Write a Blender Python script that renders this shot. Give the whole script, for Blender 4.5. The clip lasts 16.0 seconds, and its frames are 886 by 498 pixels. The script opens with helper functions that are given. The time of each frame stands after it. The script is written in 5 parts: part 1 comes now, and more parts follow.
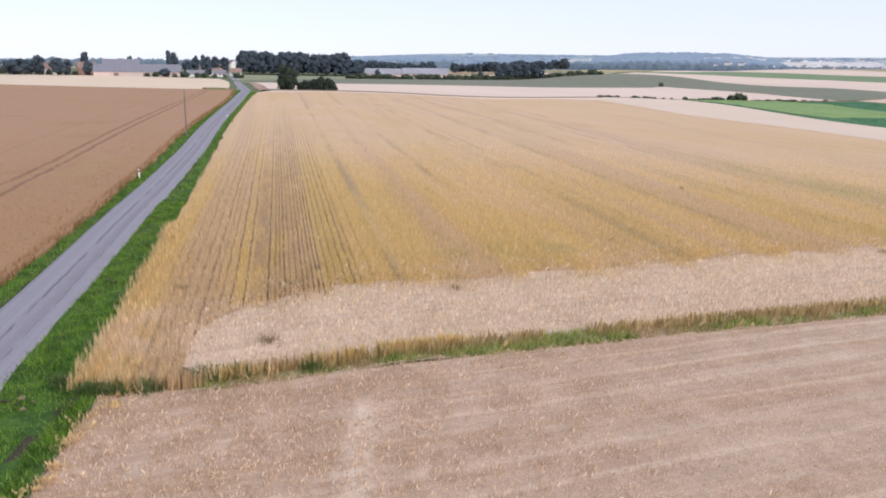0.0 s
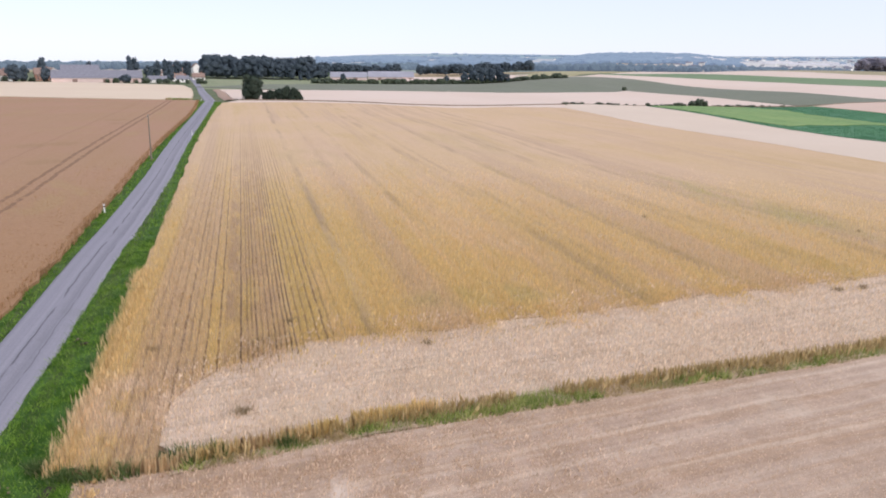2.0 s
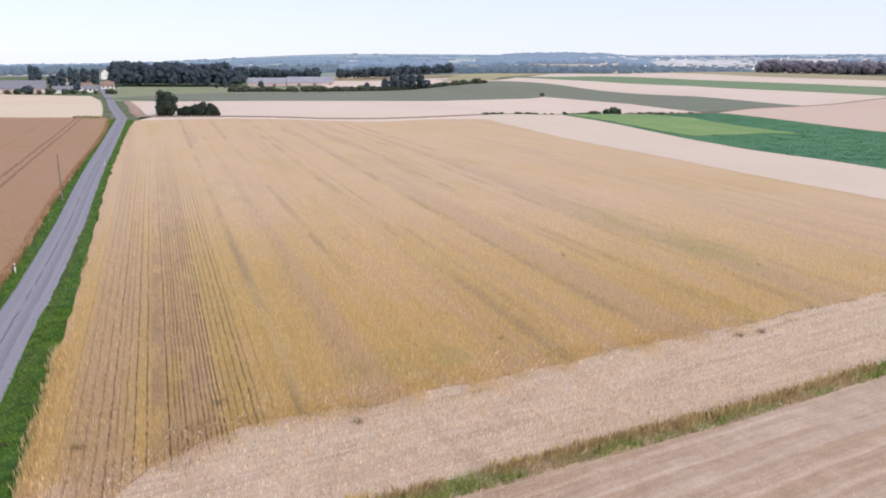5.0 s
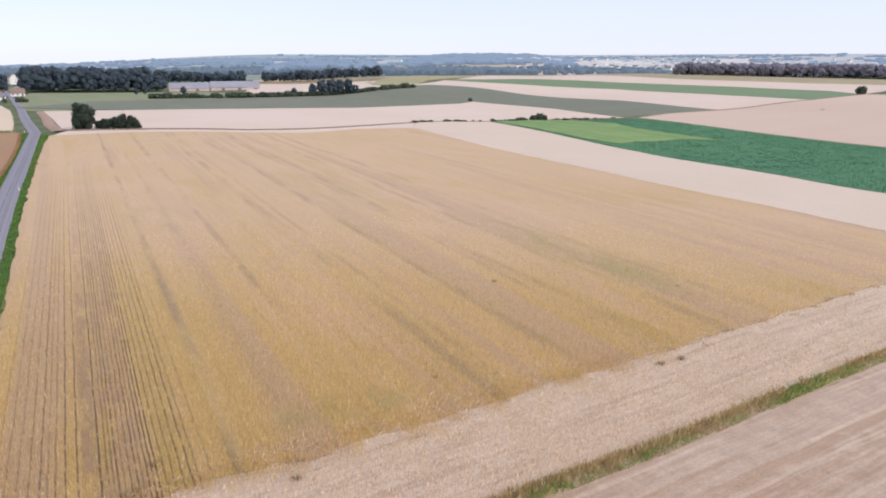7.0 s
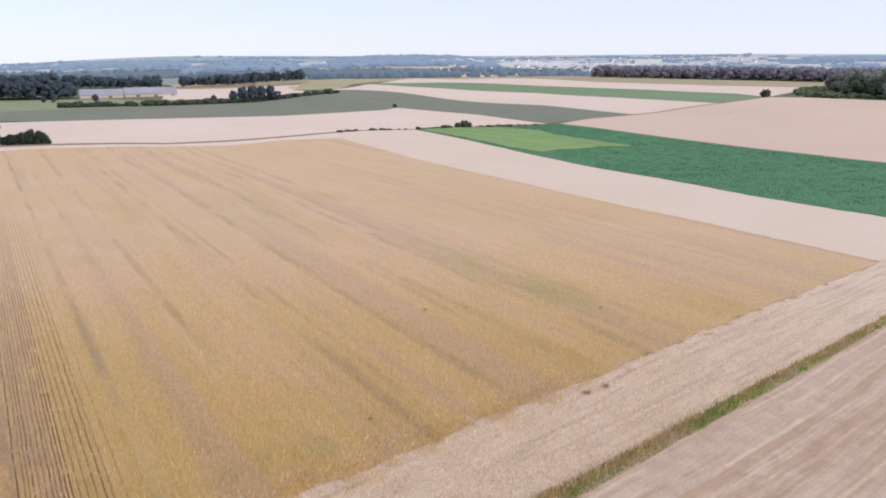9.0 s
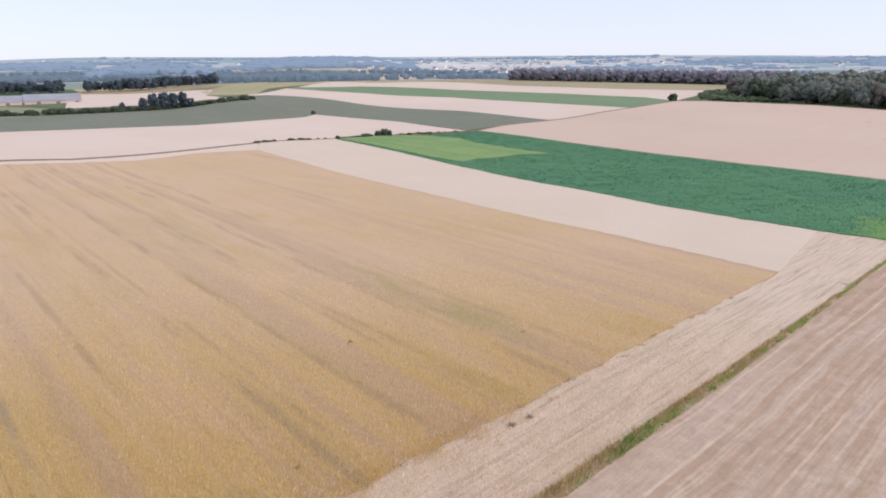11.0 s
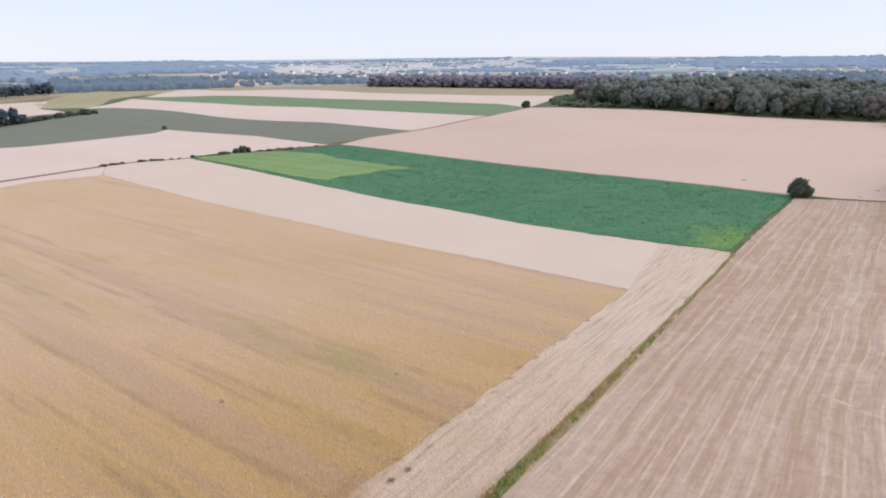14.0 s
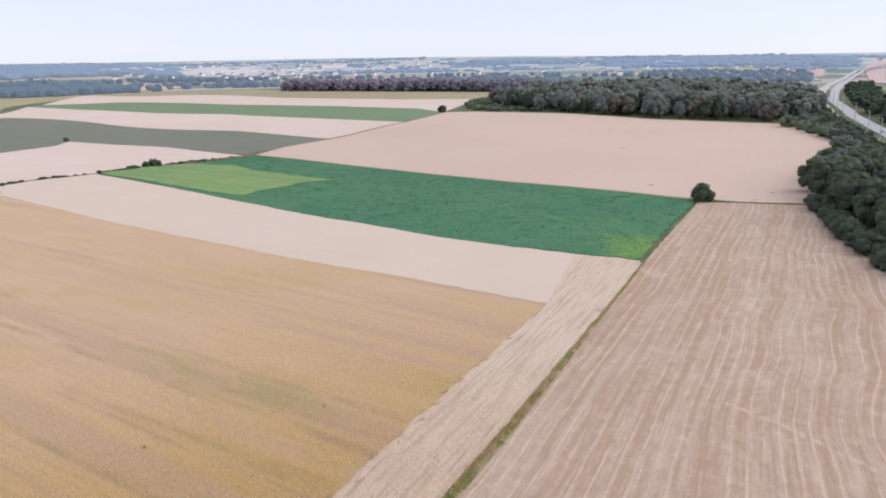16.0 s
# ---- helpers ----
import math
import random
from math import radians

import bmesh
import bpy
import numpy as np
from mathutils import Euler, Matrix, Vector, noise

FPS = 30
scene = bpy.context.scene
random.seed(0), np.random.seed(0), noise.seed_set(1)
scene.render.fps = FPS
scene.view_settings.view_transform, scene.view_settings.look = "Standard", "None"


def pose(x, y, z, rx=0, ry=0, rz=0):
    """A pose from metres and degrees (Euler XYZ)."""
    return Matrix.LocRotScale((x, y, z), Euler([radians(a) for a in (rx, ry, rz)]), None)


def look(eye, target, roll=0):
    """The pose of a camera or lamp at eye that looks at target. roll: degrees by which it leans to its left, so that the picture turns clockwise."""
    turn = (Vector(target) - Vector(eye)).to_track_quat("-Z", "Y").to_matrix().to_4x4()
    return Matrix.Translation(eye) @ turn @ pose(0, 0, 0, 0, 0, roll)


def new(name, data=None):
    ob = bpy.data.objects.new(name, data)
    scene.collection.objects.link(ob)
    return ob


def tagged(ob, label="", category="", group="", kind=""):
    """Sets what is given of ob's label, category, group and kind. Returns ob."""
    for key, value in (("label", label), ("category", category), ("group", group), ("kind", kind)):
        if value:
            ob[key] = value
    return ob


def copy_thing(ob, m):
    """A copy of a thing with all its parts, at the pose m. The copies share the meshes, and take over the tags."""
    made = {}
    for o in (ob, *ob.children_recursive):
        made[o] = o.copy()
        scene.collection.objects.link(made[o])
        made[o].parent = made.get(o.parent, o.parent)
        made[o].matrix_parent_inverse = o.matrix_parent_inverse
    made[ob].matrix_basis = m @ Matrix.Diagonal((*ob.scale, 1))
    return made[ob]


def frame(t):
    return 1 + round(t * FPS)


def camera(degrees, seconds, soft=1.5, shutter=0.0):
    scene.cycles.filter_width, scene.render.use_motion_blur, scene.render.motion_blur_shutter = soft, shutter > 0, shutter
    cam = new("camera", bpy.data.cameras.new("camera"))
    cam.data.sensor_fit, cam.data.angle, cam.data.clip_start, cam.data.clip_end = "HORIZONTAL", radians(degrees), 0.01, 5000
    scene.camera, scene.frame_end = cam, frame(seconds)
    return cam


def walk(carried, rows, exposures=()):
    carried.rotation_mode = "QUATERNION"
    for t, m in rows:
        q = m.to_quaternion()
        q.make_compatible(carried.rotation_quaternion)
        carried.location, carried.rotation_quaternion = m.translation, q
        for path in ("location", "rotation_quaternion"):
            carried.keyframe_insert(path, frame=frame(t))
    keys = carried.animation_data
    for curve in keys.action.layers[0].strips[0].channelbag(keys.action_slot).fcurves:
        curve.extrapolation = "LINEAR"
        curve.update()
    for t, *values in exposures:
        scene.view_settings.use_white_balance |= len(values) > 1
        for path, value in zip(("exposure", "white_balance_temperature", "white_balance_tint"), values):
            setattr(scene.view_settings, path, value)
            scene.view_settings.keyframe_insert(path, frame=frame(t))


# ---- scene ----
from mathutils import geometry

LENS = 64.26
cam = camera(LENS, 16.0, soft=1.9)
# seconds, x, y, z, yaw, pitch, roll
PATH = [
    (0, -0.00, 0.00, 14.66, 0.00, -15.09, 0.82),
    (0.5, -0.06, -0.01, 15.59, -0.57, -15.08, 0.77),
    (1, -0.11, 0.01, 16.52, -1.22, -15.07, 0.72),
    (1.5, -0.16, 0.06, 17.47, -1.91, -15.08, 0.68),
    (2, -0.17, 0.12, 18.43, -2.66, -15.10, 0.64),
    (2.5, -0.15, 0.16, 19.38, -3.51, -15.11, 0.59),
    (3, -0.15, 0.18, 20.32, -4.39, -15.11, 0.53),
    (5.5, -0.08, 0.05, 25.01, -10.17, -15.11, 0.25),
    (6, -0.07, 0.01, 25.99, -11.58, -15.11, 0.21),
    (6.5, -0.07, -0.03, 26.98, -13.02, -15.11, 0.19),
    (7, -0.07, -0.06, 27.97, -14.46, -15.11, 0.17),
    (7.5, -0.08, -0.08, 28.96, -15.92, -15.11, 0.13),
    (8, -0.10, -0.09, 29.93, -17.40, -15.10, 0.08),
    (8.5, -0.13, -0.08, 30.90, -18.87, -15.08, 0.02),
    (9, -0.10, -0.03, 31.87, -20.42, -15.07, -0.02),
    (11.5, 0.25, 0.39, 36.74, -28.55, -15.02, -0.09),
    (12, 0.31, 0.44, 37.73, -30.38, -15.00, -0.13),
    (12.5, 0.35, 0.46, 38.76, -32.26, -14.98, -0.18),
    (13, 0.34, 0.46, 39.81, -34.10, -14.96, -0.25),
    (13.5, 0.32, 0.41, 40.88, -35.96, -14.95, -0.33),
    (14, 0.26, 0.33, 41.97, -37.84, -14.96, -0.42),
    (14.5, 0.18, 0.21, 43.08, -39.81, -14.97, -0.52),
    (15, 0.08, 0.08, 44.20, -41.72, -15.00, -0.60),
    (15.5, -0.06, -0.03, 45.32, -43.12, -15.03, -0.67),
    (16, -0.21, -0.15, 46.45, -44.44, -15.06, -0.73),
]
walk(cam, [(t, pose(x, y, z, 90 + p, 0, yaw) @ pose(0, 0, 0, 0, 0, r)) for t, x, y, z, yaw, p, r in PATH],
     exposures=[(0.0, 0.50, 6500, 15), (3.0, 0.50, 6500, 15), (9.0, 0.44, 6500, 15), (16.0, 0.43, 6500, 15)])

# ---- world and sun: hazy low daylight from the east ----
SUN_EL, SUN_AZ = 36.0, 132.0        # degrees; azimuth clockwise from +y
world = bpy.data.worlds.new("world")
scene.world = world
world.use_nodes = True
wn = world.node_tree.nodes
sky = wn.new("ShaderNodeTexSky")
sky.sky_type, sky.sun_disc = "NISHITA", False
sky.sun_elevation, sky.sun_rotation = radians(SUN_EL), radians(SUN_AZ)
sky.air_density, sky.dust_density, sky.ozone_density, sky.altitude = 0.8, 0.3, 3.0, 150
wn["Background"].inputs["Strength"].default_value = 0.125
veil = wn.new("ShaderNodeMix")          # thin bright cloud over the whole sky
veil.data_type = "RGBA"
veil.inputs[0].default_value, veil.inputs[7].default_value = 0.8, (4.85, 5.2, 5.95, 1)
world.node_tree.links.new(sky.outputs[0], veil.inputs[6])
world.node_tree.links.new(veil.outputs[2], wn["Background"].inputs["Color"])
sun = new("sun", bpy.data.lights.new("sun", "SUN"))
sun.data.energy, sun.data.angle, sun.data.color = 1.75, radians(60), (1.0, 0.93, 0.84)
sun.matrix_world = look((0, 0, 0), (-math.sin(radians(SUN_AZ)), -math.cos(radians(SUN_AZ)), -math.tan(radians(SUN_EL))))


# ---- materials ----
class Nodes:
    """A small builder for node materials."""

    def __init__(self, name, rough=0.9, spec=0.2):
        self.mat = bpy.data.materials.new(name)
        self.mat.use_nodes = True
        self.nt = self.mat.node_tree
        self.bsdf = self.nt.nodes["Principled BSDF"]
        self.bsdf.inputs["Roughness"].default_value = rough
        self.bsdf.inputs["Specular IOR Level"].default_value = spec

    def node(self, kind, ins=(), operation="", rotation_type=""):
        n = self.nt.nodes.new(kind)
        if operation:
            n.operation = operation
        if rotation_type:
            n.rotation_type = rotation_type
        for key, value in dict(ins).items():
            if isinstance(value, bpy.types.NodeSocket):
                self.nt.links.new(value, n.inputs[key])
            else:
                n.inputs[key].default_value = value
        return n

    def place(self, angle=0.0, scale=(1, 1, 1)):
        geo = self.node("ShaderNodeNewGeometry")
        turn = self.node("ShaderNodeVectorRotate", {"Vector": geo.outputs["Position"], "Angle": radians(angle)}, rotation_type="Z_AXIS")
        return self.node("ShaderNodeVectorMath", {0: turn.outputs[0], 1: scale}, operation="MULTIPLY").outputs[0]

    def noise(self, vec, scale, detail=3.0, rough=0.55, warp=0.0):
        return self.node("ShaderNodeTexNoise", {"Vector": vec, "Scale": scale, "Detail": detail, "Roughness": rough, "Distortion": warp}).outputs["Fac"]

    def math(self, op, a, b=0.0, c=0.0):
        return self.node("ShaderNodeMath", {0: a, 1: b, 2: c}, operation=op).outputs[0]

    def ramp(self, fac, lo, hi):
        n = self.node("ShaderNodeMapRange", {"Value": fac, "From Min": lo, "From Max": hi})
        n.interpolation_type = "SMOOTHSTEP"
        return n.outputs[0]

    def mix(self, fac, a, b, kind="MIX"):
        n = self.nt.nodes.new("ShaderNodeMix")
        n.data_type, n.blend_type = "RGBA", kind
        for i, v in ((0, fac), (6, a), (7, b)):
            if isinstance(v, bpy.types.NodeSocket):
                self.nt.links.new(v, n.inputs[i])
            else:
                n.inputs[i].default_value = (*v, 1) if isinstance(v, tuple) else v
        return n.outputs[2]

    def vary(self, col, fac, lo, hi):
        """col times a value from lo to hi."""
        v = self.node("ShaderNodeMapRange", {"Value": fac, "From Min": 0.25, "From Max": 0.75, "To Min": lo, "To Max": hi}).outputs[0]
        return self.node("ShaderNodeVectorMath", {0: col, "Scale": v}, operation="SCALE").outputs[0]

    def thin(self, col, share=0.45):
        """Lets light through, as thin stems and leaves do."""
        t = self.node("ShaderNodeBsdfTranslucent", {"Color": col})
        m = self.node("ShaderNodeMixShader", {0: share, 1: self.bsdf.outputs[0], 2: t.outputs[0]})
        self.nt.links.new(m.outputs[0], self.nt.nodes["Material Output"].inputs[0])

    def fuzzy(self, tint, weight, rough=0.5):
        """Fine upright fibres that catch the light at a low angle."""
        self.bsdf.inputs["Sheen Weight"].default_value = weight
        self.bsdf.inputs["Sheen Roughness"].default_value = rough
        self.bsdf.inputs["Sheen Tint"].default_value = (*tint, 1)

    def done(self, col, bump=None, strength=0.4, dist=0.05):
        if isinstance(col, tuple):
            self.bsdf.inputs["Base Color"].default_value = (*col, 1)
        else:
            self.nt.links.new(col, self.bsdf.inputs["Base Color"])
        if bump is not None:
            b = self.node("ShaderNodeBump", {"Height": bump, "Strength": strength, "Distance": dist})
            self.nt.links.new(b.outputs[0], self.bsdf.inputs["Normal"])
        return self.mat


def field_mat(name, a, b, c, angle, streak=0.5, fine=2.5, patch=0.03, streaks=0.5, bump=0.25, tint=(0.8, 1.15), lines=0.08):
    """Crop or stubble: three colours by broad patches and long streaks along the rows, with fine grain."""
    n = Nodes(name)
    p = n.place()
    rows = n.place(-angle, (0.02, 1, 0.3))
    big = n.noise(p, patch, 3, 0.6, 0.4)
    line = n.noise(rows, streak, 4, 0.6)
    grain = n.noise(p, fine, 4, 0.7)
    col = n.mix(n.ramp(big, 0.36, 0.64), a, b)
    col = n.mix(n.math("MULTIPLY", n.ramp(line, 0.45, 0.68), streaks), col, c)
    col = n.vary(col, grain, *tint)
    col = n.vary(col, n.noise(rows, streak * 5, 2), 1 - lines, 1 + lines)
    return n.done(col, grain, bump, 0.3)


GAPS = ((-7.6, 0.35), (-6.9, 0.45), (-6.2, 0.4), (-5.5, 0.5), (-4.85, 0.75), (-4.4, 0.4), (-3.95, 0.5), (-3.35, 0.85), (-2.6, 0.8), (-1.2, 1.0), (-0.75, 0.55), (-0.45, 0.6), (-0.16, 0.8), (0.2, 0.5), (0.6, 0.6), (1.0, 0.85),
        (1.3, 0.6), (1.65, 0.8), (1.95, 0.95), (2.25, 1.0), (2.7, 0.65), (3.2, 0.6), (3.75, 0.7), (4.3, 0.85), (4.75, 0.5), (5.6, 0.3))   # drill gaps: place, depth


def gold_mat(name, blades=False):
    """Ripening grain: yellow towards the headland, peach beyond, with wheelings, open drill rows beside the road and rosy thin patches."""
    n = Nodes(name)
    p = n.place()
    q = n.place(-13.0)
    sep = n.node("ShaderNodeSeparateXYZ", {0: q}).outputs
    u, along = sep[0], sep[1]
    rows = n.node("ShaderNodeVectorMath", {0: q, 1: (1, 0.025, 0.3)}, operation="MULTIPLY").outputs[0]
    drift = n.node("ShaderNodeVectorMath", {0: q, 1: (1, 0.22, 0.3)}, operation="MULTIPLY").outputs[0]
    big = n.noise(p, 0.022, 3, 0.6, 0.5)
    mid = n.noise(drift, 0.10, 4, 0.6, 0.4)
    line = n.noise(rows, 0.45, 4, 0.65)
    grain = n.noise(p, 2.2, 4, 0.7)
    thin = n.noise(rows, 1.9, 3, 0.6)
    col = n.mix(n.ramp(big, 0.38, 0.62), (0.625, 0.46, 0.315), (0.605, 0.445, 0.275))
    # yellower, darker crop towards the headland
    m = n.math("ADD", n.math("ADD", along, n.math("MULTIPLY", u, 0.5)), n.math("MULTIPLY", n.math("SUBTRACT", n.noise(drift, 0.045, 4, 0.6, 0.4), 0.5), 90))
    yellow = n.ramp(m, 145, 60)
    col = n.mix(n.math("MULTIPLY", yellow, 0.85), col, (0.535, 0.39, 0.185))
    col = n.mix(n.math("MULTIPLY", n.ramp(mid, 0.5, 0.66), 0.55), col, (0.565, 0.41, 0.29))
    col = n.mix(n.math("MULTIPLY", n.ramp(mid, 0.44, 0.30), 0.45), col, (0.52, 0.385, 0.185))
    col = n.mix(n.math("MULTIPLY", n.ramp(line, 0.52, 0.68), 0.35), col, (0.53, 0.385, 0.18))
    col = n.mix(n.math("MULTIPLY", n.ramp(line, 0.46, 0.32), 0.4), col, (0.59, 0.425, 0.31))
    col = n.mix(n.math("MULTIPLY", n.math("MULTIPLY", n.ramp(thin, 0.52, 0.7), 0.35), n.ramp(along, 170, 50)), col, (0.43, 0.30, 0.13))
    # broad uneven bands along the rows
    broad = n.noise(rows, 0.13, 4, 0.6, 0.6)
    col = n.mix(n.math("MULTIPLY", n.ramp(broad, 0.52, 0.62), 0.6), col, (0.50, 0.365, 0.265))
    col = n.mix(n.math("MULTIPLY", n.math("MULTIPLY", n.ramp(broad, 0.47, 0.37), 0.5), yellow), col, (0.47, 0.345, 0.15))
    # damp greenish patches
    for gx, gy, rx, ry, amount in ((64, 82, 5.5, 30, 0.8), (18, 50, 9, 3.2, 0.5), (11, 130, 8, 14, 0.3), (47, 150, 12, 30, 0.25)):
        du = n.math("MULTIPLY", n.math("SUBTRACT", u, gx), 1 / rx)
        dv = n.math("MULTIPLY", n.math("SUBTRACT", along, gy), 1 / ry)
        d = n.math("ADD", n.math("MULTIPLY", du, du), n.math("MULTIPLY", dv, dv))
        damp = n.math("MULTIPLY", n.ramp(d, 1.0, 0.1), n.ramp(n.noise(drift, 0.3, 4), 0.36, 0.6))
        col = n.mix(n.math("MULTIPLY", damp, amount), col, (0.41, 0.345, 0.165))
    # lodged pale patch at the corner
    d = n.node("ShaderNodeVectorMath", {0: n.node("ShaderNodeVectorMath", {0: p, 1: (1, 0.8, 0)}, operation="MULTIPLY").outputs[0], 1: (-14.2, 28.6, 0)}, operation="DISTANCE").outputs["Value"]
    lodged = n.math("MULTIPLY", n.ramp(d, 5.0, 2.0), n.ramp(n.noise(p, 0.5, 4, 0.65), 0.38, 0.54))
    col = n.mix(n.math("MULTIPLY", lodged, 0.8), col, (0.60, 0.47, 0.38))
    # wheelings
    bend = n.math("ADD", u, n.math("MULTIPLY", n.math("SUBTRACT", n.noise(rows, 0.9, 3), 0.5), 1.2))
    patchy = n.ramp(n.noise(n.node("ShaderNodeVectorMath", {0: q, 1: (0.6, 0.12, 1)}, operation="MULTIPLY").outputs[0], 0.5, 5, 0.65), 0.40, 0.66)
    for at_, half, amount in ((7.5, 0.75, 0.75), (12.4, 0.6, 0.25), (18.0, 0.9, 0.45), (29.2, 1.2, 0.5), (31.4, 0.7, 0.35), (39.6, 1.1, 0.45), (48.4, 0.7, 0.35), (50.2, 1.3, 0.5), (59.3, 1.4, 0.5), (62.5, 0.8, 0.35), (68.3, 1.4, 0.4)):
        wheel = n.math("MULTIPLY", n.ramp(n.math("ABSOLUTE", n.math("SUBTRACT", bend, at_)), half, half * 0.25), patchy)
        col = n.mix(n.math("MULTIPLY", wheel, amount), col, (0.31, 0.235, 0.165))
    # strips of thin, bare and thick growth beside the road
    ragged_u = n.math("ADD", u, n.math("MULTIPLY", n.math("SUBTRACT", n.noise(rows, 1.4, 3), 0.5), 0.5))
    for at_, half, amount, tone in ((-1.8, 0.5, 0.65, (0.34, 0.24, 0.195)), (0.3, 1.5, 0.75, (0.44, 0.31, 0.21)), (-5.2, 1.8, 0.65, (0.49, 0.355, 0.23)), (-2.97, 0.3, 0.4, (0.51, 0.365, 0.13)), (4.6, 2.0, 0.3, (0.50, 0.37, 0.15))):
        band = n.math("MULTIPLY", n.ramp(n.math("ABSOLUTE", n.math("SUBTRACT", ragged_u, at_)), half + 0.25, half - 0.25), n.ramp(n.noise(drift, 0.7, 4, 0.7), 0.32, 0.6))
        col = n.mix(n.math("MULTIPLY", n.math("MULTIPLY", band, amount), n.ramp(along, 190, 70)), col, tone)
    fade = n.ramp(along, 240, 60)
    wave = n.math("ADD", u, n.math("MULTIPLY", n.math("SUBTRACT", n.noise(q, 0.25, 2), 0.5), 0.2))
    dash = n.ramp(n.noise(q, 1.1, 3), 0.32, 0.5)
    for at_, amount in GAPS:
        d = n.math("ABSOLUTE", n.math("SUBTRACT", wave, at_))
        gap = n.math("MULTIPLY", n.ramp(d, 0.09, 0.03), dash)
        col = n.mix(n.math("MULTIPLY", n.math("MULTIPLY", gap, fade), amount), col, (0.14, 0.09, 0.055))
    col = n.vary(col, grain, 0.86, 1.12)
    if blades:
        # stems brightened to make up for the shade on upright blades
        col = n.node("ShaderNodeVectorMath", {0: col, "Scale": 1.38}, operation="SCALE").outputs[0]
        col = n.mix(1.0, col, (0.98, 1.0, 0.93), "MULTIPLY")
        isl = n.node("ShaderNodeNewGeometry").outputs["Random Per Island"]
        col = n.vary(col, isl, 0.88, 1.12)
        n.thin(col)
    else:
        # sheet darkened: shade among the stems is put into its colour
        col = n.node("ShaderNodeVectorMath", {0: col, "Scale": 0.77}, operation="SCALE").outputs[0]
        col = n.mix(1.0, col, (1.04, 0.97, 0.90), "MULTIPLY")
        n.fuzzy((1.0, 0.80, 0.58), 0.2)
    return n.done(col, None if blades else grain, 0.3, 0.3)


def barley_mat(name):
    """Pale ripe barley: thin drill lines along the strip, broken brown streaks and rough brown clumps."""
    n = Nodes(name)
    p = n.place()
    q = n.place(-18.2)
    rows = n.node("ShaderNodeVectorMath", {0: q, 1: (0.05, 1, 0.3)}, operation="MULTIPLY").outputs[0]
    broken = n.node("ShaderNodeVectorMath", {0: q, 1: (0.06, 1, 0.3)}, operation="MULTIPLY").outputs[0]
    grain = n.noise(p, 4, 4, 0.75)
    col = n.mix(n.ramp(n.noise(p, 0.12, 4, 0.6, 0.4), 0.38, 0.62), (0.605, 0.475, 0.375), (0.575, 0.455, 0.345))
    col = n.mix(n.math("MULTIPLY", n.ramp(n.noise(rows, 0.9, 3, 0.6), 0.5, 0.64), 0.55), col, (0.43, 0.325, 0.24))
    col = n.mix(n.math("MULTIPLY", n.ramp(n.noise(rows, 2.6, 3, 0.6), 0.52, 0.66), 0.5), col, (0.42, 0.32, 0.245))
    col = n.mix(n.math("MULTIPLY", n.ramp(n.noise(broken, 1.5, 5, 0.75), 0.54, 0.66), 0.75), col, (0.33, 0.25, 0.19))
    col = n.mix(n.math("MULTIPLY", n.ramp(n.noise(rows, 1.8, 3, 0.6), 0.46, 0.34), 0.4), col, (0.67, 0.545, 0.445))
    col = n.vary(col, grain, 0.84, 1.13)
    n.fuzzy((1.0, 0.86, 0.68), 0.06)
    return n.done(col, grain, 0.4, 0.3)


